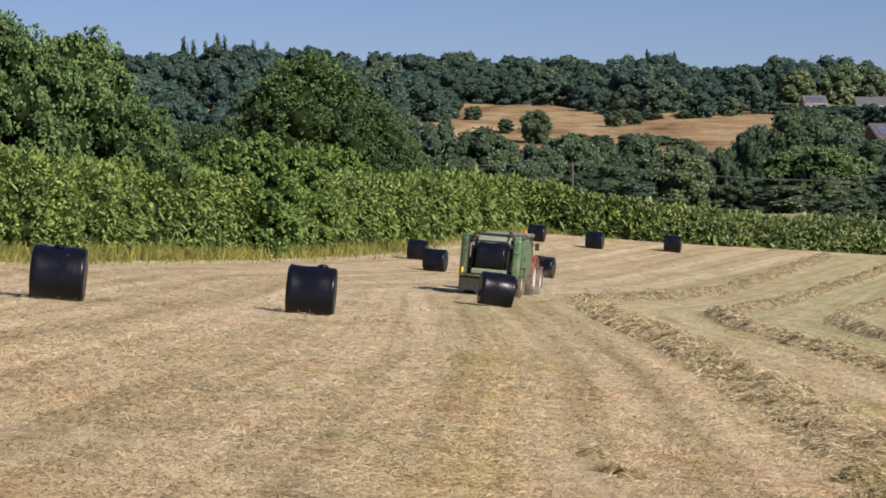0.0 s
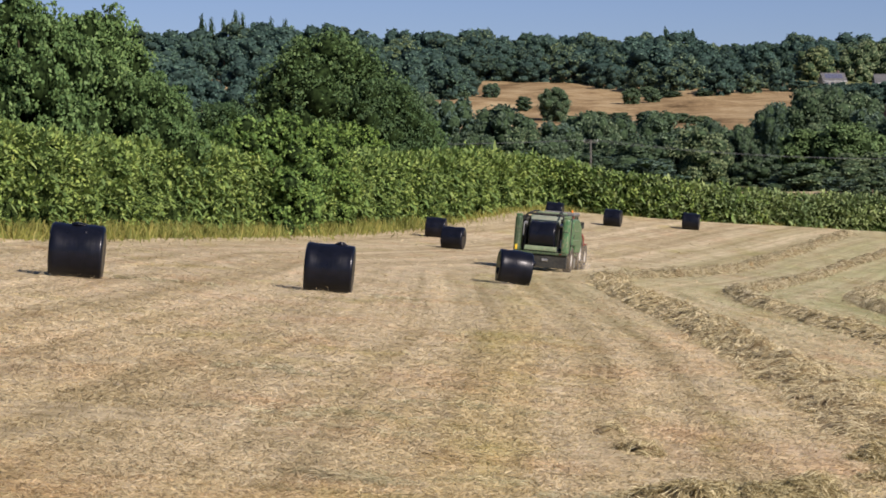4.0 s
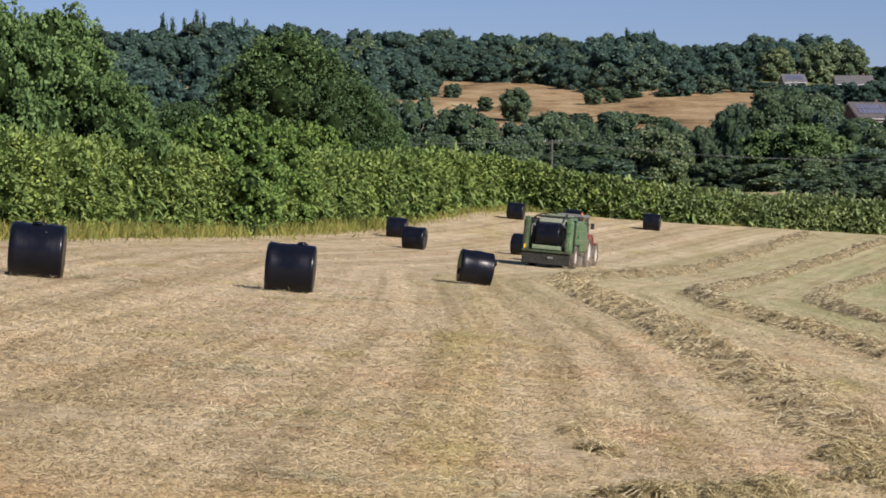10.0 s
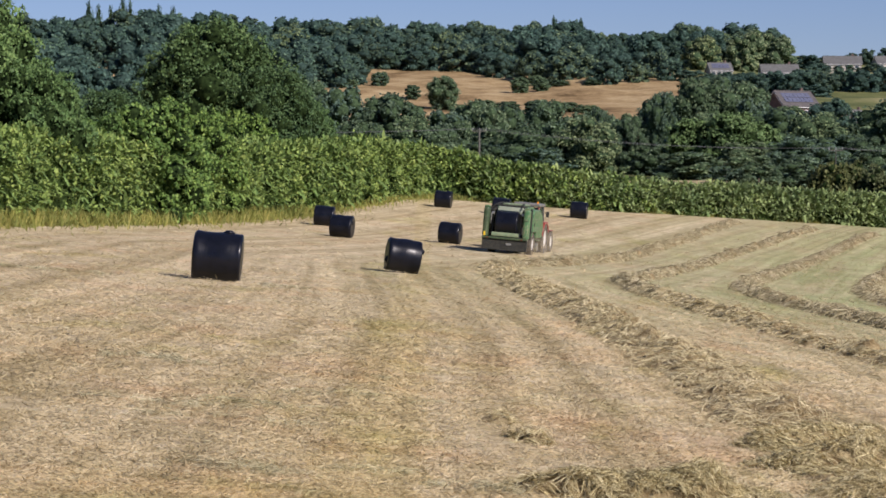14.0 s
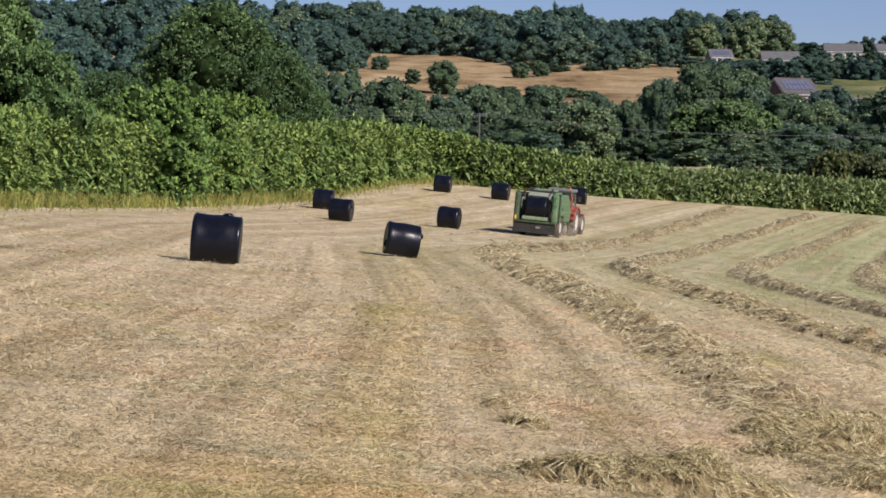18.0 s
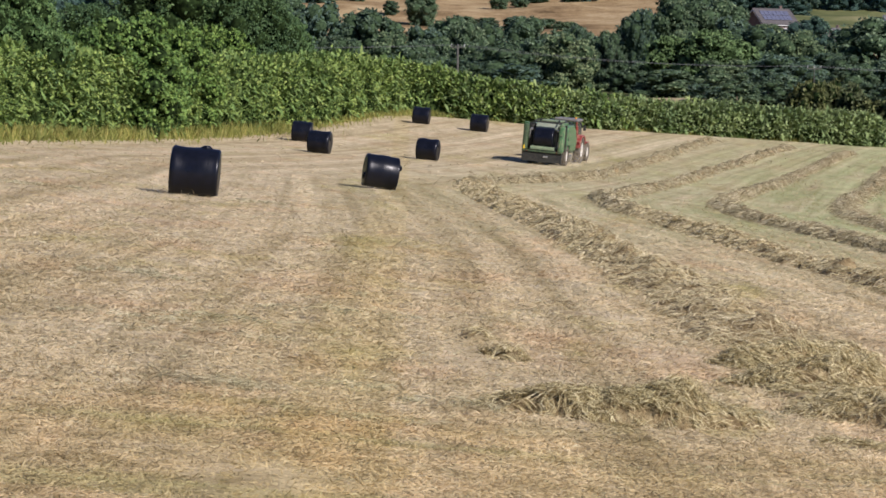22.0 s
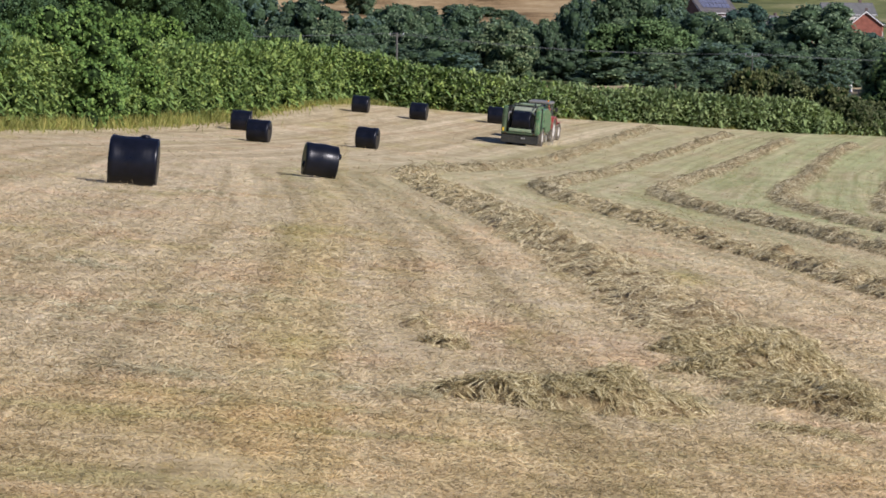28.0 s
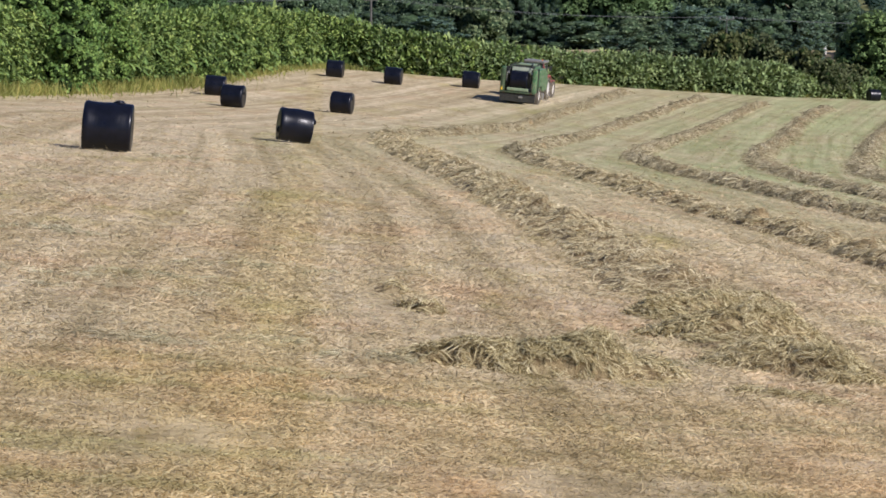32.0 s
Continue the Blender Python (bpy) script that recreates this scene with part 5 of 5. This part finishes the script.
def wheel(parent, x, y, radius, width, rim_r, lugs, label=""):
    """A wheel whose axle lies along x at its own origin."""
    w = tagged(new("wheel"), label)
    w.parent = parent
    w.matrix_basis = pose(x, y, radius)
    h = width / 2
    tyre = lathe([(-h * 0.7, rim_r), (-h * 0.95, rim_r + 0.05), (-h, radius * 0.82), (-h * 0.85, radius * 0.95), (-h * 0.5, radius * 0.985), (h * 0.5, radius * 0.985), (h * 0.85, radius * 0.95), (h, radius * 0.82), (h * 0.95, rim_r + 0.05), (h * 0.7, rim_r)], 40)
    for k in range(lugs):
        for s in (-1, 1):
            a = (k + 0.5 * (s > 0)) * math.tau / lugs
            tyre = box(s * h * 0.45, 0, 0, h * 0.85, 0.05, 0.05, 0.0, tyre, pose(0, 0, 0, math.degrees(a)) @ pose(0, 0, radius * 0.985, 0, 0, s * 35))
    part("tyre", tyre, M_RUBBER, w)
    rim = lathe([(-h * 0.72, rim_r), (-h * 0.75, rim_r * 0.9), (-h * 0.3, rim_r * 0.8), (-h * 0.25, 0.12), (-h * 0.4, 0.1), (h * 0.4, 0.1), (h * 0.25, 0.12), (h * 0.3, rim_r * 0.8), (h * 0.75, rim_r * 0.9), (h * 0.72, rim_r)], 32)
    part("rim", rim, M_RIM, w)
    hub = rod((-h * 0.5, 0, 0), (h * 0.5, 0, 0), 0.09)
    for k in range(8):
        a = k * math.tau / 8
        for s in (-1, 1):
            hub = rod((s * h * 0.2, 0.17 * math.cos(a), 0.17 * math.sin(a)), (s * h * 0.36, 0.17 * math.cos(a), 0.17 * math.sin(a)), 0.02, sides=6, bm=hub)
    part("hub", hub, M_STEEL, w)
    return w


def build_baler():
    b = tagged(new("baler_wrapper"), "green combined round baler and wrapper towed by the tractor", "baler")
    # bale chamber: the dark body between the side walls
    side = [(-0.50, 0.75), (-0.62, 1.5), (-0.50, 2.40), (-0.05, 2.72), (1.5, 2.74), (2.4, 2.4), (2.9, 1.6), (2.7, 0.85), (1.6, 0.6), (0.2, 0.6)]
    part("bale_chamber", prism(side, -0.78, 0.78, 0.05), M_BLACK, b, "dark bale chamber")
    for s in (-1, 1):
        part("side_wall", prism(side, s * 0.79, s * 0.86, 0.02), M_GREEN, b)
        # hinged guards over the drives, with ribs and a latch
        guard = prism([(-0.42, 0.95), (-0.46, 2.36), (-0.1, 2.58), (1.5, 2.60), (2.3, 2.28), (2.75, 1.6), (2.5, 0.95), (0.75, 0.95), (0.62, 1.28), (-0.3, 1.28)], s * 0.88, s * 1.30, 0.06)
        g = part("side_guard", guard, M_GREEN, b, "glossy green side guard")
        for y, z, w in ((1.1, 1.55, 2.3), (0.9, 2.02, 2.0)):
            part("guard_rib", box(s * 1.305, y, z, 0.03, w, 0.05, 0.01), M_PALEGREEN, g)
        part("guard_latch", box(s * 1.31, -0.1, 1.75, 0.04, 0.10, 0.22, 0.01), M_BLACK, g)
        # tall rear corner covers
        wide = 0.32 if s < 0 else 0.36
        t = part("corner_tower", box(s * 1.17, -1.70, 1.74, wide, 0.5, 1.72, 0.11), M_OLIVE_PAINT if s < 0 else M_GREEN, b, "dusty olive-green corner cover" if s < 0 else "bright green corner cover")
        part("tower_cap", box(s * 1.16, -1.70, 2.63, wide * 0.85, 0.4, 0.10, 0.04), M_GREEN, t)
        if s < 0:
            part("reflector", box(s * 1.18, -1.96, 1.08, 0.11, 0.03, 0.24, 0.01), M_YELLOW, t)
        part("tower_seam", box(s * 1.16, -1.955, 1.95, wide * 0.8, 0.02, 0.03, 0.0), M_BLACK, t)
        part("tower_brace", rod((s * 1.12, -1.5, 2.4), (s * 0.9, -0.5, 2.5), 0.055), M_BLACK, b)
        part("tower_brace", rod((s * 1.12, -1.5, 1.0), (s * 0.9, -0.4, 0.9), 0.06), M_BLACK, b)
        part("film_roll", rod((s * 0.90, -1.15, 1.25), (s * 0.90, -1.15, 2.05), 0.15, sides=20), M_FILM, b)
        part("film_lever", box(s * 0.93, -1.62, 1.95 if s < 0 else 1.35, 0.06, 0.05, 0.62 if s < 0 else 0.4, 0.02), M_STEEL, b, "pale worn lever")
        part("film_arm", box(s * 0.86, -1.32, 1.75, 0.12, 0.14, 1.6, 0.03), M_BLACK, b)
        part("arm_joint", rod((s * 0.80, -1.42, 2.25), (s * 0.95, -1.42, 2.25), 0.09), M_STEEL, b)
        part("wing_panel", box(s * 1.02, -0.55, 1.75, 0.46, 0.06, 1.75, 0.02), M_BLACK, b)
        part("mudguard", box(s * 1.08, 0.0, 1.32, 0.46, 1.35, 0.05, 0.02), M_BLACK, b)
    # pale hood of the tailgate above the bale being wrapped
    part("tailgate", prism([(-0.60, 2.12), (-0.98, 2.26), (-0.98, 2.42), (-0.60, 2.66), (-0.45, 2.66), (-0.45, 2.2)], -0.74, 0.74, 0.03), M_HOOD, b, "pale dusty tailgate hood")
    part("tailgate_edge", box(0, -1.0, 2.24, 1.5, 0.05, 0.06, 0.01), M_GREEN, b)
    arch = None
    for p, q in (((-1.12, -1.3, 2.45), (-0.8, -1.25, 2.74)), ((-0.8, -1.25, 2.74), (0.8, -1.25, 2.74)), ((0.8, -1.25, 2.74), (1.12, -1.3, 2.45))):
        arch = rod(p, q, 0.045, bm=arch)
    part("wrapping_arch", arch, M_BLACK, b, "black steel arch over the wrapping table")
    for x in (-0.85, 0.85):
        hose = None
        last = Vector((x, -1.15, 2.72))
        for k in range(1, 9):
            u = k / 8
            nxt = Vector((x * (1 - 0.6 * u), -1.15 + 2.2 * u, 2.72 + 0.16 * math.sin(u * math.pi)))
            hose = rod(last, nxt, 0.04, sides=8, bm=hose)
            last = nxt
        part("hose_bundle", hose, M_BLACK, b)
    # wrapping table with its rollers
    part("table_frame", box(0, -1.35, 0.96, 1.7, 1.1, 0.14, 0.03), M_BLACK, b)
    for y in (-1.74, -0.96):
        part("table_roller", rod((-0.76, y, 1.08), (0.76, y, 1.08), 0.10, sides=20), M_STEEL, b, "worn steel roller")
    part("table_belt", prism([(-1.98, 0.98), (-1.98, 1.10), (-1.88, 1.20), (-1.80, 1.20), (-1.80, 0.98)], -0.78, 0.78, 0.02), M_PALEGREEN, b)
    # low rear skirt, lamp bar and number board
    part("rear_skirt", box(0, -1.84, 0.50, 2.62, 0.10, 0.62, 0.03), M_BLACK, b, "black rear skirt near the ground")
    part("lamp_bar", box(0, -1.93, 0.87, 2.66, 0.10, 0.12, 0.03), M_OLIVE_PAINT, b, "dark green lamp bar")
    part("skirt_bracket", box(0.25, -1.91, 0.55, 0.28, 0.06, 0.12, 0.01), M_STEEL, b)
    for x in (-1.0, 1.0):
        part("tail_lamp", box(x, -1.99, 0.87, 0.12, 0.03, 0.05, 0.01), M_LAMPRED, b)
    part("chassis", box(0, 0.4, 0.62, 1.6, 4.3, 0.16, 0.03), M_BLACK, b)
    part("axle", rod((-1.05, 0, 0.6), (1.05, 0, 0.6), 0.08), M_BLACK, b)
    part("drawbar", box(0, 3.7, 0.62, 0.22, 2.0, 0.18, 0.03), M_GREEN, b)
    part("pickup_reel", rod((-1.0, 2.95, 0.38), (1.0, 2.95, 0.38), 0.26, sides=20), M_STEEL, b)
    for k in range(9):
        part("pickup_tine", rod((-0.9 + k * 0.225, 3.15, 0.45), (-0.9 + k * 0.225, 3.32, 0.18), 0.012, sides=6), M_STEEL, b)
    part("pickup_guard", box(0, 3.05, 0.80, 2.1, 0.5, 0.05, 0.02), M_GREEN, b)
    part("top_cover", box(0, 0.75, 2.80, 1.35, 1.5, 0.12, 0.05), M_PALEGREEN, b)
    part("net_box", box(0, 1.9, 2.62, 1.5, 0.6, 0.35, 0.06), M_BLACK, b)
    for x, z in ((-0.45, 2.36), (0.45, 2.36)):
        part("work_lamp", box(x, -1.02, z, 0.14, 0.08, 0.10, 0.02), M_BLACK, b)
    wheels = [wheel(b, s * 1.08, 0.0, 0.62, 0.44, 0.34, 16) for s in (-1, 1)]
    return b, wheels


def build_tractor():
    """The origin lies on the ground under the rear axle; y is ahead."""
    t = tagged(new("tractor"), "red farm tractor with a glazed cab, towing the baler", "tractor")
    part("bonnet", prism([(1.1, 0.95), (1.1, 1.72), (2.9, 1.58), (3.15, 1.35), (3.15, 0.95)], -0.42, 0.42, 0.07), M_RED, t)
    part("engine_block", box(0, 1.9, 0.82, 0.6, 2.4, 0.5, 0.05), M_BLACK, t)
    part("gearbox", box(0, 0.1, 0.85, 0.75, 1.6, 0.6, 0.06), M_BLACK, t)
    part("front_grille", box(0, 3.17, 1.2, 0.6, 0.05, 0.4, 0.02), M_BLACK, t)
    part("front_weight", box(0, 3.5, 0.75, 0.8, 0.4, 0.45, 0.05), M_BLACK, t)
    for s in (-1, 1):
        fender = prism([(-0.95, 1.0), (-0.85, 1.5), (-0.4, 1.82), (0.3, 1.86), (0.75, 1.65), (0.95, 1.2), (0.8, 1.2), (0.6, 1.55), (0.2, 1.74), (-0.35, 1.70), (-0.72, 1.42), (-0.82, 1.0)], s * 0.62, s * 1.16, 0.03)
        f = part("rear_fender", fender, M_RED, t)
        part("tail_lamp", box(s * 1.0, -0.93, 1.35, 0.2, 0.06, 0.1, 0.01), M_LAMPRED, f)
        part("front_fender", box(s * 0.86, 2.45, 1.30, 0.4, 0.9, 0.05, 0.02), M_RED, t)
        for y, lean in ((-0.55, -0.06), (0.98, 0.08)):
            part("cab_pillar", rod((s * 0.78, y, 1.45), (s * 0.70, y - lean, 2.72), 0.05), M_RED if y < 0 else M_BLACK, t)
        part("cab_corner", box(s * 0.78, -0.60, 1.95, 0.14, 0.20, 1.0, 0.03), M_RED, t)
        g = bmesh.new()
        g.faces.new([g.verts.new(v) for v in ((s * 0.79, -0.5, 1.5), (s * 0.79, 0.93, 1.5), (s * 0.71, 0.86, 2.68), (s * 0.71, -0.44, 2.68))])
        bmesh.ops.solidify(g, geom=list(g.faces), thickness=0.01)
        part("side_window", g, M_GLASS, t)
        mirror = rod((s * 0.76, 1.0, 2.35), (s * 0.92, 1.12, 2.35), 0.02)
        mi = part("mirror_arm", mirror, M_BLACK, t)
        part("mirror", box(s * 0.95, 1.12, 2.28, 0.2, 0.06, 0.34, 0.03), M_BLACK, mi)
    g = bmesh.new()
    g.faces.new([g.verts.new(v) for v in ((-0.74, -0.58, 1.55), (0.74, -0.58, 1.55), (0.67, -0.5, 2.68), (-0.67, -0.5, 2.68))])
    bmesh.ops.solidify(g, geom=list(g.faces), thickness=0.01)
    part("rear_window", g, M_GLASS, t)
    part("cab_floor", box(0, 0.2, 1.28, 1.5, 1.5, 0.28, 0.04), M_BLACK, t)
    part("cab_seat", box(0, 0.1, 1.75, 0.5, 0.5, 0.7, 0.08), M_BLACK, t)
    part("cab_roof", box(0, 0.2, 2.80, 1.62, 1.75, 0.20, 0.08), M_CABROOF, t, "grey cab roof")
    part("beacon", rod((0.6, -0.4, 2.9), (0.6, -0.4, 3.02), 0.05, 0.04), M_AMBER, t, "amber warning beacon")
    part("exhaust_pipe", rod((0.55, 1.25, 1.6), (0.55, 1.25, 2.75), 0.05), M_BLACK, t)
    part("front_axle", rod((-0.8, 2.45, 0.65), (0.8, 2.45, 0.65), 0.09), M_BLACK, t)
    part("tow_hitch", box(0, -0.95, 0.6, 0.3, 0.6, 0.14, 0.03), M_BLACK, t)
    wheels = [(wheel(t, s * 0.9, 0.0, 0.86, 0.52, 0.50, 20), 0.86) for s in (-1, 1)]
    wheels += [(wheel(t, s * 0.86, 2.45, 0.64, 0.42, 0.36, 18), 0.64) for s in (-1, 1)]
    return t, wheels


baler, baler_wheels = build_baler()
tractor, tractor_wheels = build_tractor()
load = tagged(new("bale_on_wrapper"), "black wrapped bale riding on the baler's wrapping table", "hay bale")
lb = bale_body(20)
lb.transform(Matrix.Translation((0, 0, -0.655)))
part("film_cover", lb, M_FILM, load, smooth=True)


def dust_cloud():
    """Chaff and dust that the baler stirs up: thin flakes that let most light pass."""
    m, n, l, b = nodes_of("hay_dust", 1.0, 0, 0.0)
    b.inputs["Base Color"].default_value = (0.62, 0.55, 0.43, 1)
    clear = n.new("ShaderNodeBsdfTransparent")
    ms = n.new("ShaderNodeMixShader")
    ms.inputs[0].default_value = 0.05
    l.new(clear.outputs[0], ms.inputs[1])
    l.new(b.outputs[0], ms.inputs[2])
    l.new(ms.outputs[0], n["Material Output"].inputs[0])
    r = np.random.default_rng(41)
    k = 70
    c = np.stack([r.normal(1.35, 0.75, k), r.uniform(-2.4, 6.5, k), r.exponential(0.55, k)], 1)
    size = r.uniform(0.5, 1.1, k)
    return tagged(new("dust_haze", leaf_mesh("dust_haze", c, unit(r.normal(0, 1, (k, 3))), unit(r.normal(0, 1, (k, 3))), size, size * 0.8, m)), "thin pale haze of hay dust drifting beside the baler", "dust", kind="stuff")


dust = dust_cloud()


# ---- poles and wires beyond the hedge ----
def power_pole(x, y, top, thick=0.13):
    z = ground_z(x, y)
    p = tagged(new("power_pole"), "weathered wooden power pole with a crossarm behind the hedge", "pole", "power poles")
    p.location = (x, y, z)
    h = top - z
    part("post", rod((0, 0, -0.5), (0, 0, h), thick, thick * 0.75), M_POLE, p)
    part("crossarm", box(0, 0, h - 0.25, 1.4, 0.09, 0.10, 0.01), M_POLE, p)
    for dx in (-0.65, 0, 0.65):
        part("insulator", rod((dx, 0, h - 0.18), (dx, 0, h + 0.06), 0.045, 0.03, 10), M_STEEL, p)
    return p


POLES = [(-44, 238, 8.9), (4.7, 235, 8.4), (39.5, 232, 6.5), (74, 228, 6.4)]
for x, y, top in POLES:
    power_pole(x, y, top, 0.13 if x < 20 else 0.05)
for k, (a, b) in enumerate(zip(POLES, POLES[1:])):
    for dx in (-0.65, 0.65):
        pts = [Vector(a).lerp(Vector(b), i / 12) + Vector((dx, 0, -2.6 * (i / 12) * (1 - i / 12))) for i in range(13)]
        ring = [(0, 0.013), (0.011, -0.007), (-0.011, -0.007)]
        verts = [(p.x, p.y + u, p.z + v) for p in pts for u, v in ring]
        faces = [(3 * i + j, 3 * i + (j + 1) % 3, 3 * i + 3 + (j + 1) % 3, 3 * i + 3 + j) for i in range(12) for j in range(3)]
        me = mesh_of("power_line", verts, faces, M_WIRE)
        tagged(new("power_line", me), "grey overhead wire sagging between the poles", "wire", "overhead wires")


# ---- houses on the slope ----
def house(x, y, turn, length, depth, wall, pitch, wall_mat, label, roof_mat=None, panels=0, base=None, windows=4):
    """A house with its long side facing -y before it is turned. pitch: the roof's rise."""
    h = tagged(new("house"), label, "house", "houses on the hill")
    h.matrix_basis = pose(x, y, ground_z(x, y) if base is None else base, 0, 0, turn)
    L, D = length / 2, depth / 2
    out = [(-D, -1.5), (-D, wall), (0, wall + pitch), (D, wall), (D, -1.5)]
    part("house_wall", prism(out, -L, L, 0.0), wall_mat, h)
    over = 0.35
    sl = math.hypot(D, pitch)
    for s in (-1, 1):
        k = (D + over) / D
        a = [(0, wall + pitch + 0.05), (s * D * k, wall + pitch - pitch * k + 0.05), (s * D * k, wall + pitch - pitch * k + 0.22), (0, wall + pitch + 0.24)]
        r = part("roof_slope", prism(a, -L - over, L + over, 0.0), roof_mat or M_SLATE, h, "tiled roof slope")
        if s < 0:
            for j in range(1, 7):
                u = j / 7
                part("tile_course", box(0, -D * k * u, wall + pitch - pitch * k * u + 0.25, 2 * (L + over), 0.05, 0.04, 0.0), roof_mat or M_SLATE, r)
            for j in range(panels):
                rowi, col = divmod(j, (panels + 1) // 2)
                w = (2 * L * 0.8) / ((panels + 1) // 2)
                u = 0.3 + rowi * 0.30
                part("solar_panel", box(-L * 0.8 + w * (col + 0.5), -D * u, wall + pitch - pitch * u + 0.34, w * 0.92, sl * 0.27, 0.06, 0.0, None, pose(0, 0, 0, math.degrees(math.atan2(pitch, D)))), M_CELL, r, "dark blue solar panel")
    part("ridge_tiles", rod((-L - over, 0, wall + pitch + 0.25), (L + over, 0, wall + pitch + 0.25), 0.12, sides=8), roof_mat or M_SLATE, h)
    part("chimney", box(L * 0.55, 0.25, wall + pitch + 0.5, 0.7, 0.6, 1.1, 0.02), M_BROWNBRICK, h)
    for s in (-1, 1):
        part("barge_board", prism([(-D - over, wall - pitch * over / D + 0.02), (0, wall + pitch + 0.05), (D + over, wall - pitch * over / D + 0.02), (D + over, wall - pitch * over / D - 0.2), (0, wall + pitch - 0.2), (-D - over, wall - pitch * over / D - 0.2)], s * (L + over) - 0.03, s * (L + over) + 0.03, 0.0), M_WHITE, h)
    for i in range(windows):
        wx = -L + 2 * L * (i + 0.5) / windows
        f = part("window", box(wx, -D - 0.02, wall * 0.55, 1.5, 0.12, 1.25, 0.02), M_WHITE, h)
        part("pane", box(wx, -D - 0.09, wall * 0.55, 1.3, 0.03, 1.05, 0.0), M_PANE, f)
    for i in range(4):
        gx, gy, gz = h.matrix_basis @ Vector((-L * 0.9 + L * 0.6 * i, -D - 4.5, 0))
        plant(garden_bush, gx, gy, 2.0 + 0.5 * ((i * 7) % 3), 4.6, i * 80, 0.2, "dark garden hedge bush by the houses", "garden bushes")
    part("gutter", rod((-L, -D - over - 0.05, wall - 0.1), (L, -D - over - 0.05, wall - 0.1), 0.07, sides=8), M_WHITE, h)
    return h


garden_bush = tree_model("garden_bush", "dark garden hedge bush by the houses", 91, 16, 1100, 0.09, M_FARLEAF, 0, 0.0, category="bush")
def garden_shed(x, y, turn, wide, deep, tall):
    """A small white shed with a sloping roof, mostly sunk behind the hedge."""
    s = tagged(new("garden_shed"), "small white-painted shed half hidden behind the hedge", "shed")
    s.matrix_world = pose(x, y, ground_z(x, y) - 0.05, 0, 0, turn)
    part("wall", prism([(-deep / 2, 0), (-deep / 2, tall), (deep / 2, tall * 0.82), (deep / 2, 0)], -wide / 2, wide / 2, 0.02), M_WHITE, s)
    part("roof", prism([(-deep / 2 - 0.1, tall + 0.02), (-deep / 2 - 0.1, tall + 0.08), (deep / 2 + 0.1, tall * 0.82 + 0.08), (deep / 2 + 0.1, tall * 0.82 + 0.02)], -wide / 2 - 0.1, wide / 2 + 0.1, 0.01), M_CONCRETE, s)
    part("door", box(0, -deep / 2 - 0.015, 0.5 * tall, 0.7, 0.03, tall * 0.8, 0.01), M_PLASTER, s)


garden_shed(53.6, 254, -20, 0.85, 1.0, 1.15)
house(96, 794, 8, 7.5, 7, 2.2, 2.6, M_PLASTER, "bungalow with blue solar panels on its roof", panels=10)
house(114, 780, 0, 12, 8, 2.2, 2.8, M_PLASTER, "pale bungalow with a grey tiled roof")
house(146, 845, -6, 13, 8, 2.2, 2.8, M_PLASTER, "pale bungalow with a grey tiled roof and chimney")
house(164, 850, 4, 11, 8, 2.2, 2.6, M_PLASTER, "pale bungalow among garden trees")
house(91, 600, 24, 10.4, 10, 3.0, 4.0, M_BROWNBRICK, "brown brick house with a double row of solar panels", M_DARKTILE, panels=14)
house(116, 530, 76, 9, 7, 4.8, 2.8, M_BRICK, "red brick house with a white-edged gable", base=13.5)
house(126, 600, 5, 13, 8, 2.8, 2.8, M_PLASTER, "grey-roofed house with pale walls")
house(103, 575, 60, 6, 5, 2.2, 1.6, M_PLASTER, "small grey-roofed outbuilding beside the driveway", windows=2)


drop_model(garden_bush)


# ---- everything that moves ----
def motions():
    steps = [0.25 * i for i in range(129)]
    base = [(t, on_way(t, 0.0)) for t in steps]
    walk(baler, base)
    walk(dust, base)
    walk(load, [(t, m @ pose(0, -1.35, 1.72)) for t, m in base])
    walk(tractor, [(t, on_way(t, 5.5) @ pose(float(smooth_through(t, OFF_T, OFF_X)), 0, 0)) for t in steps])
    gone, rolled, last = 0.0, [], base[0][1].translation
    for t, m in base:
        gone += (m.translation - last).length
        last = m.translation
        rolled.append((t, gone))
    for w in baler_wheels:
        x, y, z = w.location
        walk(w, [(t, pose(x, y, z) @ Matrix.Rotation(-d / 0.62, 4, "X")) for t, d in rolled])
    for w, r in tractor_wheels:
        x, y, z = w.location
        walk(w, [(t, pose(x, y, z) @ Matrix.Rotation(-d / r, 4, "X")) for t, d in rolled])


motions()
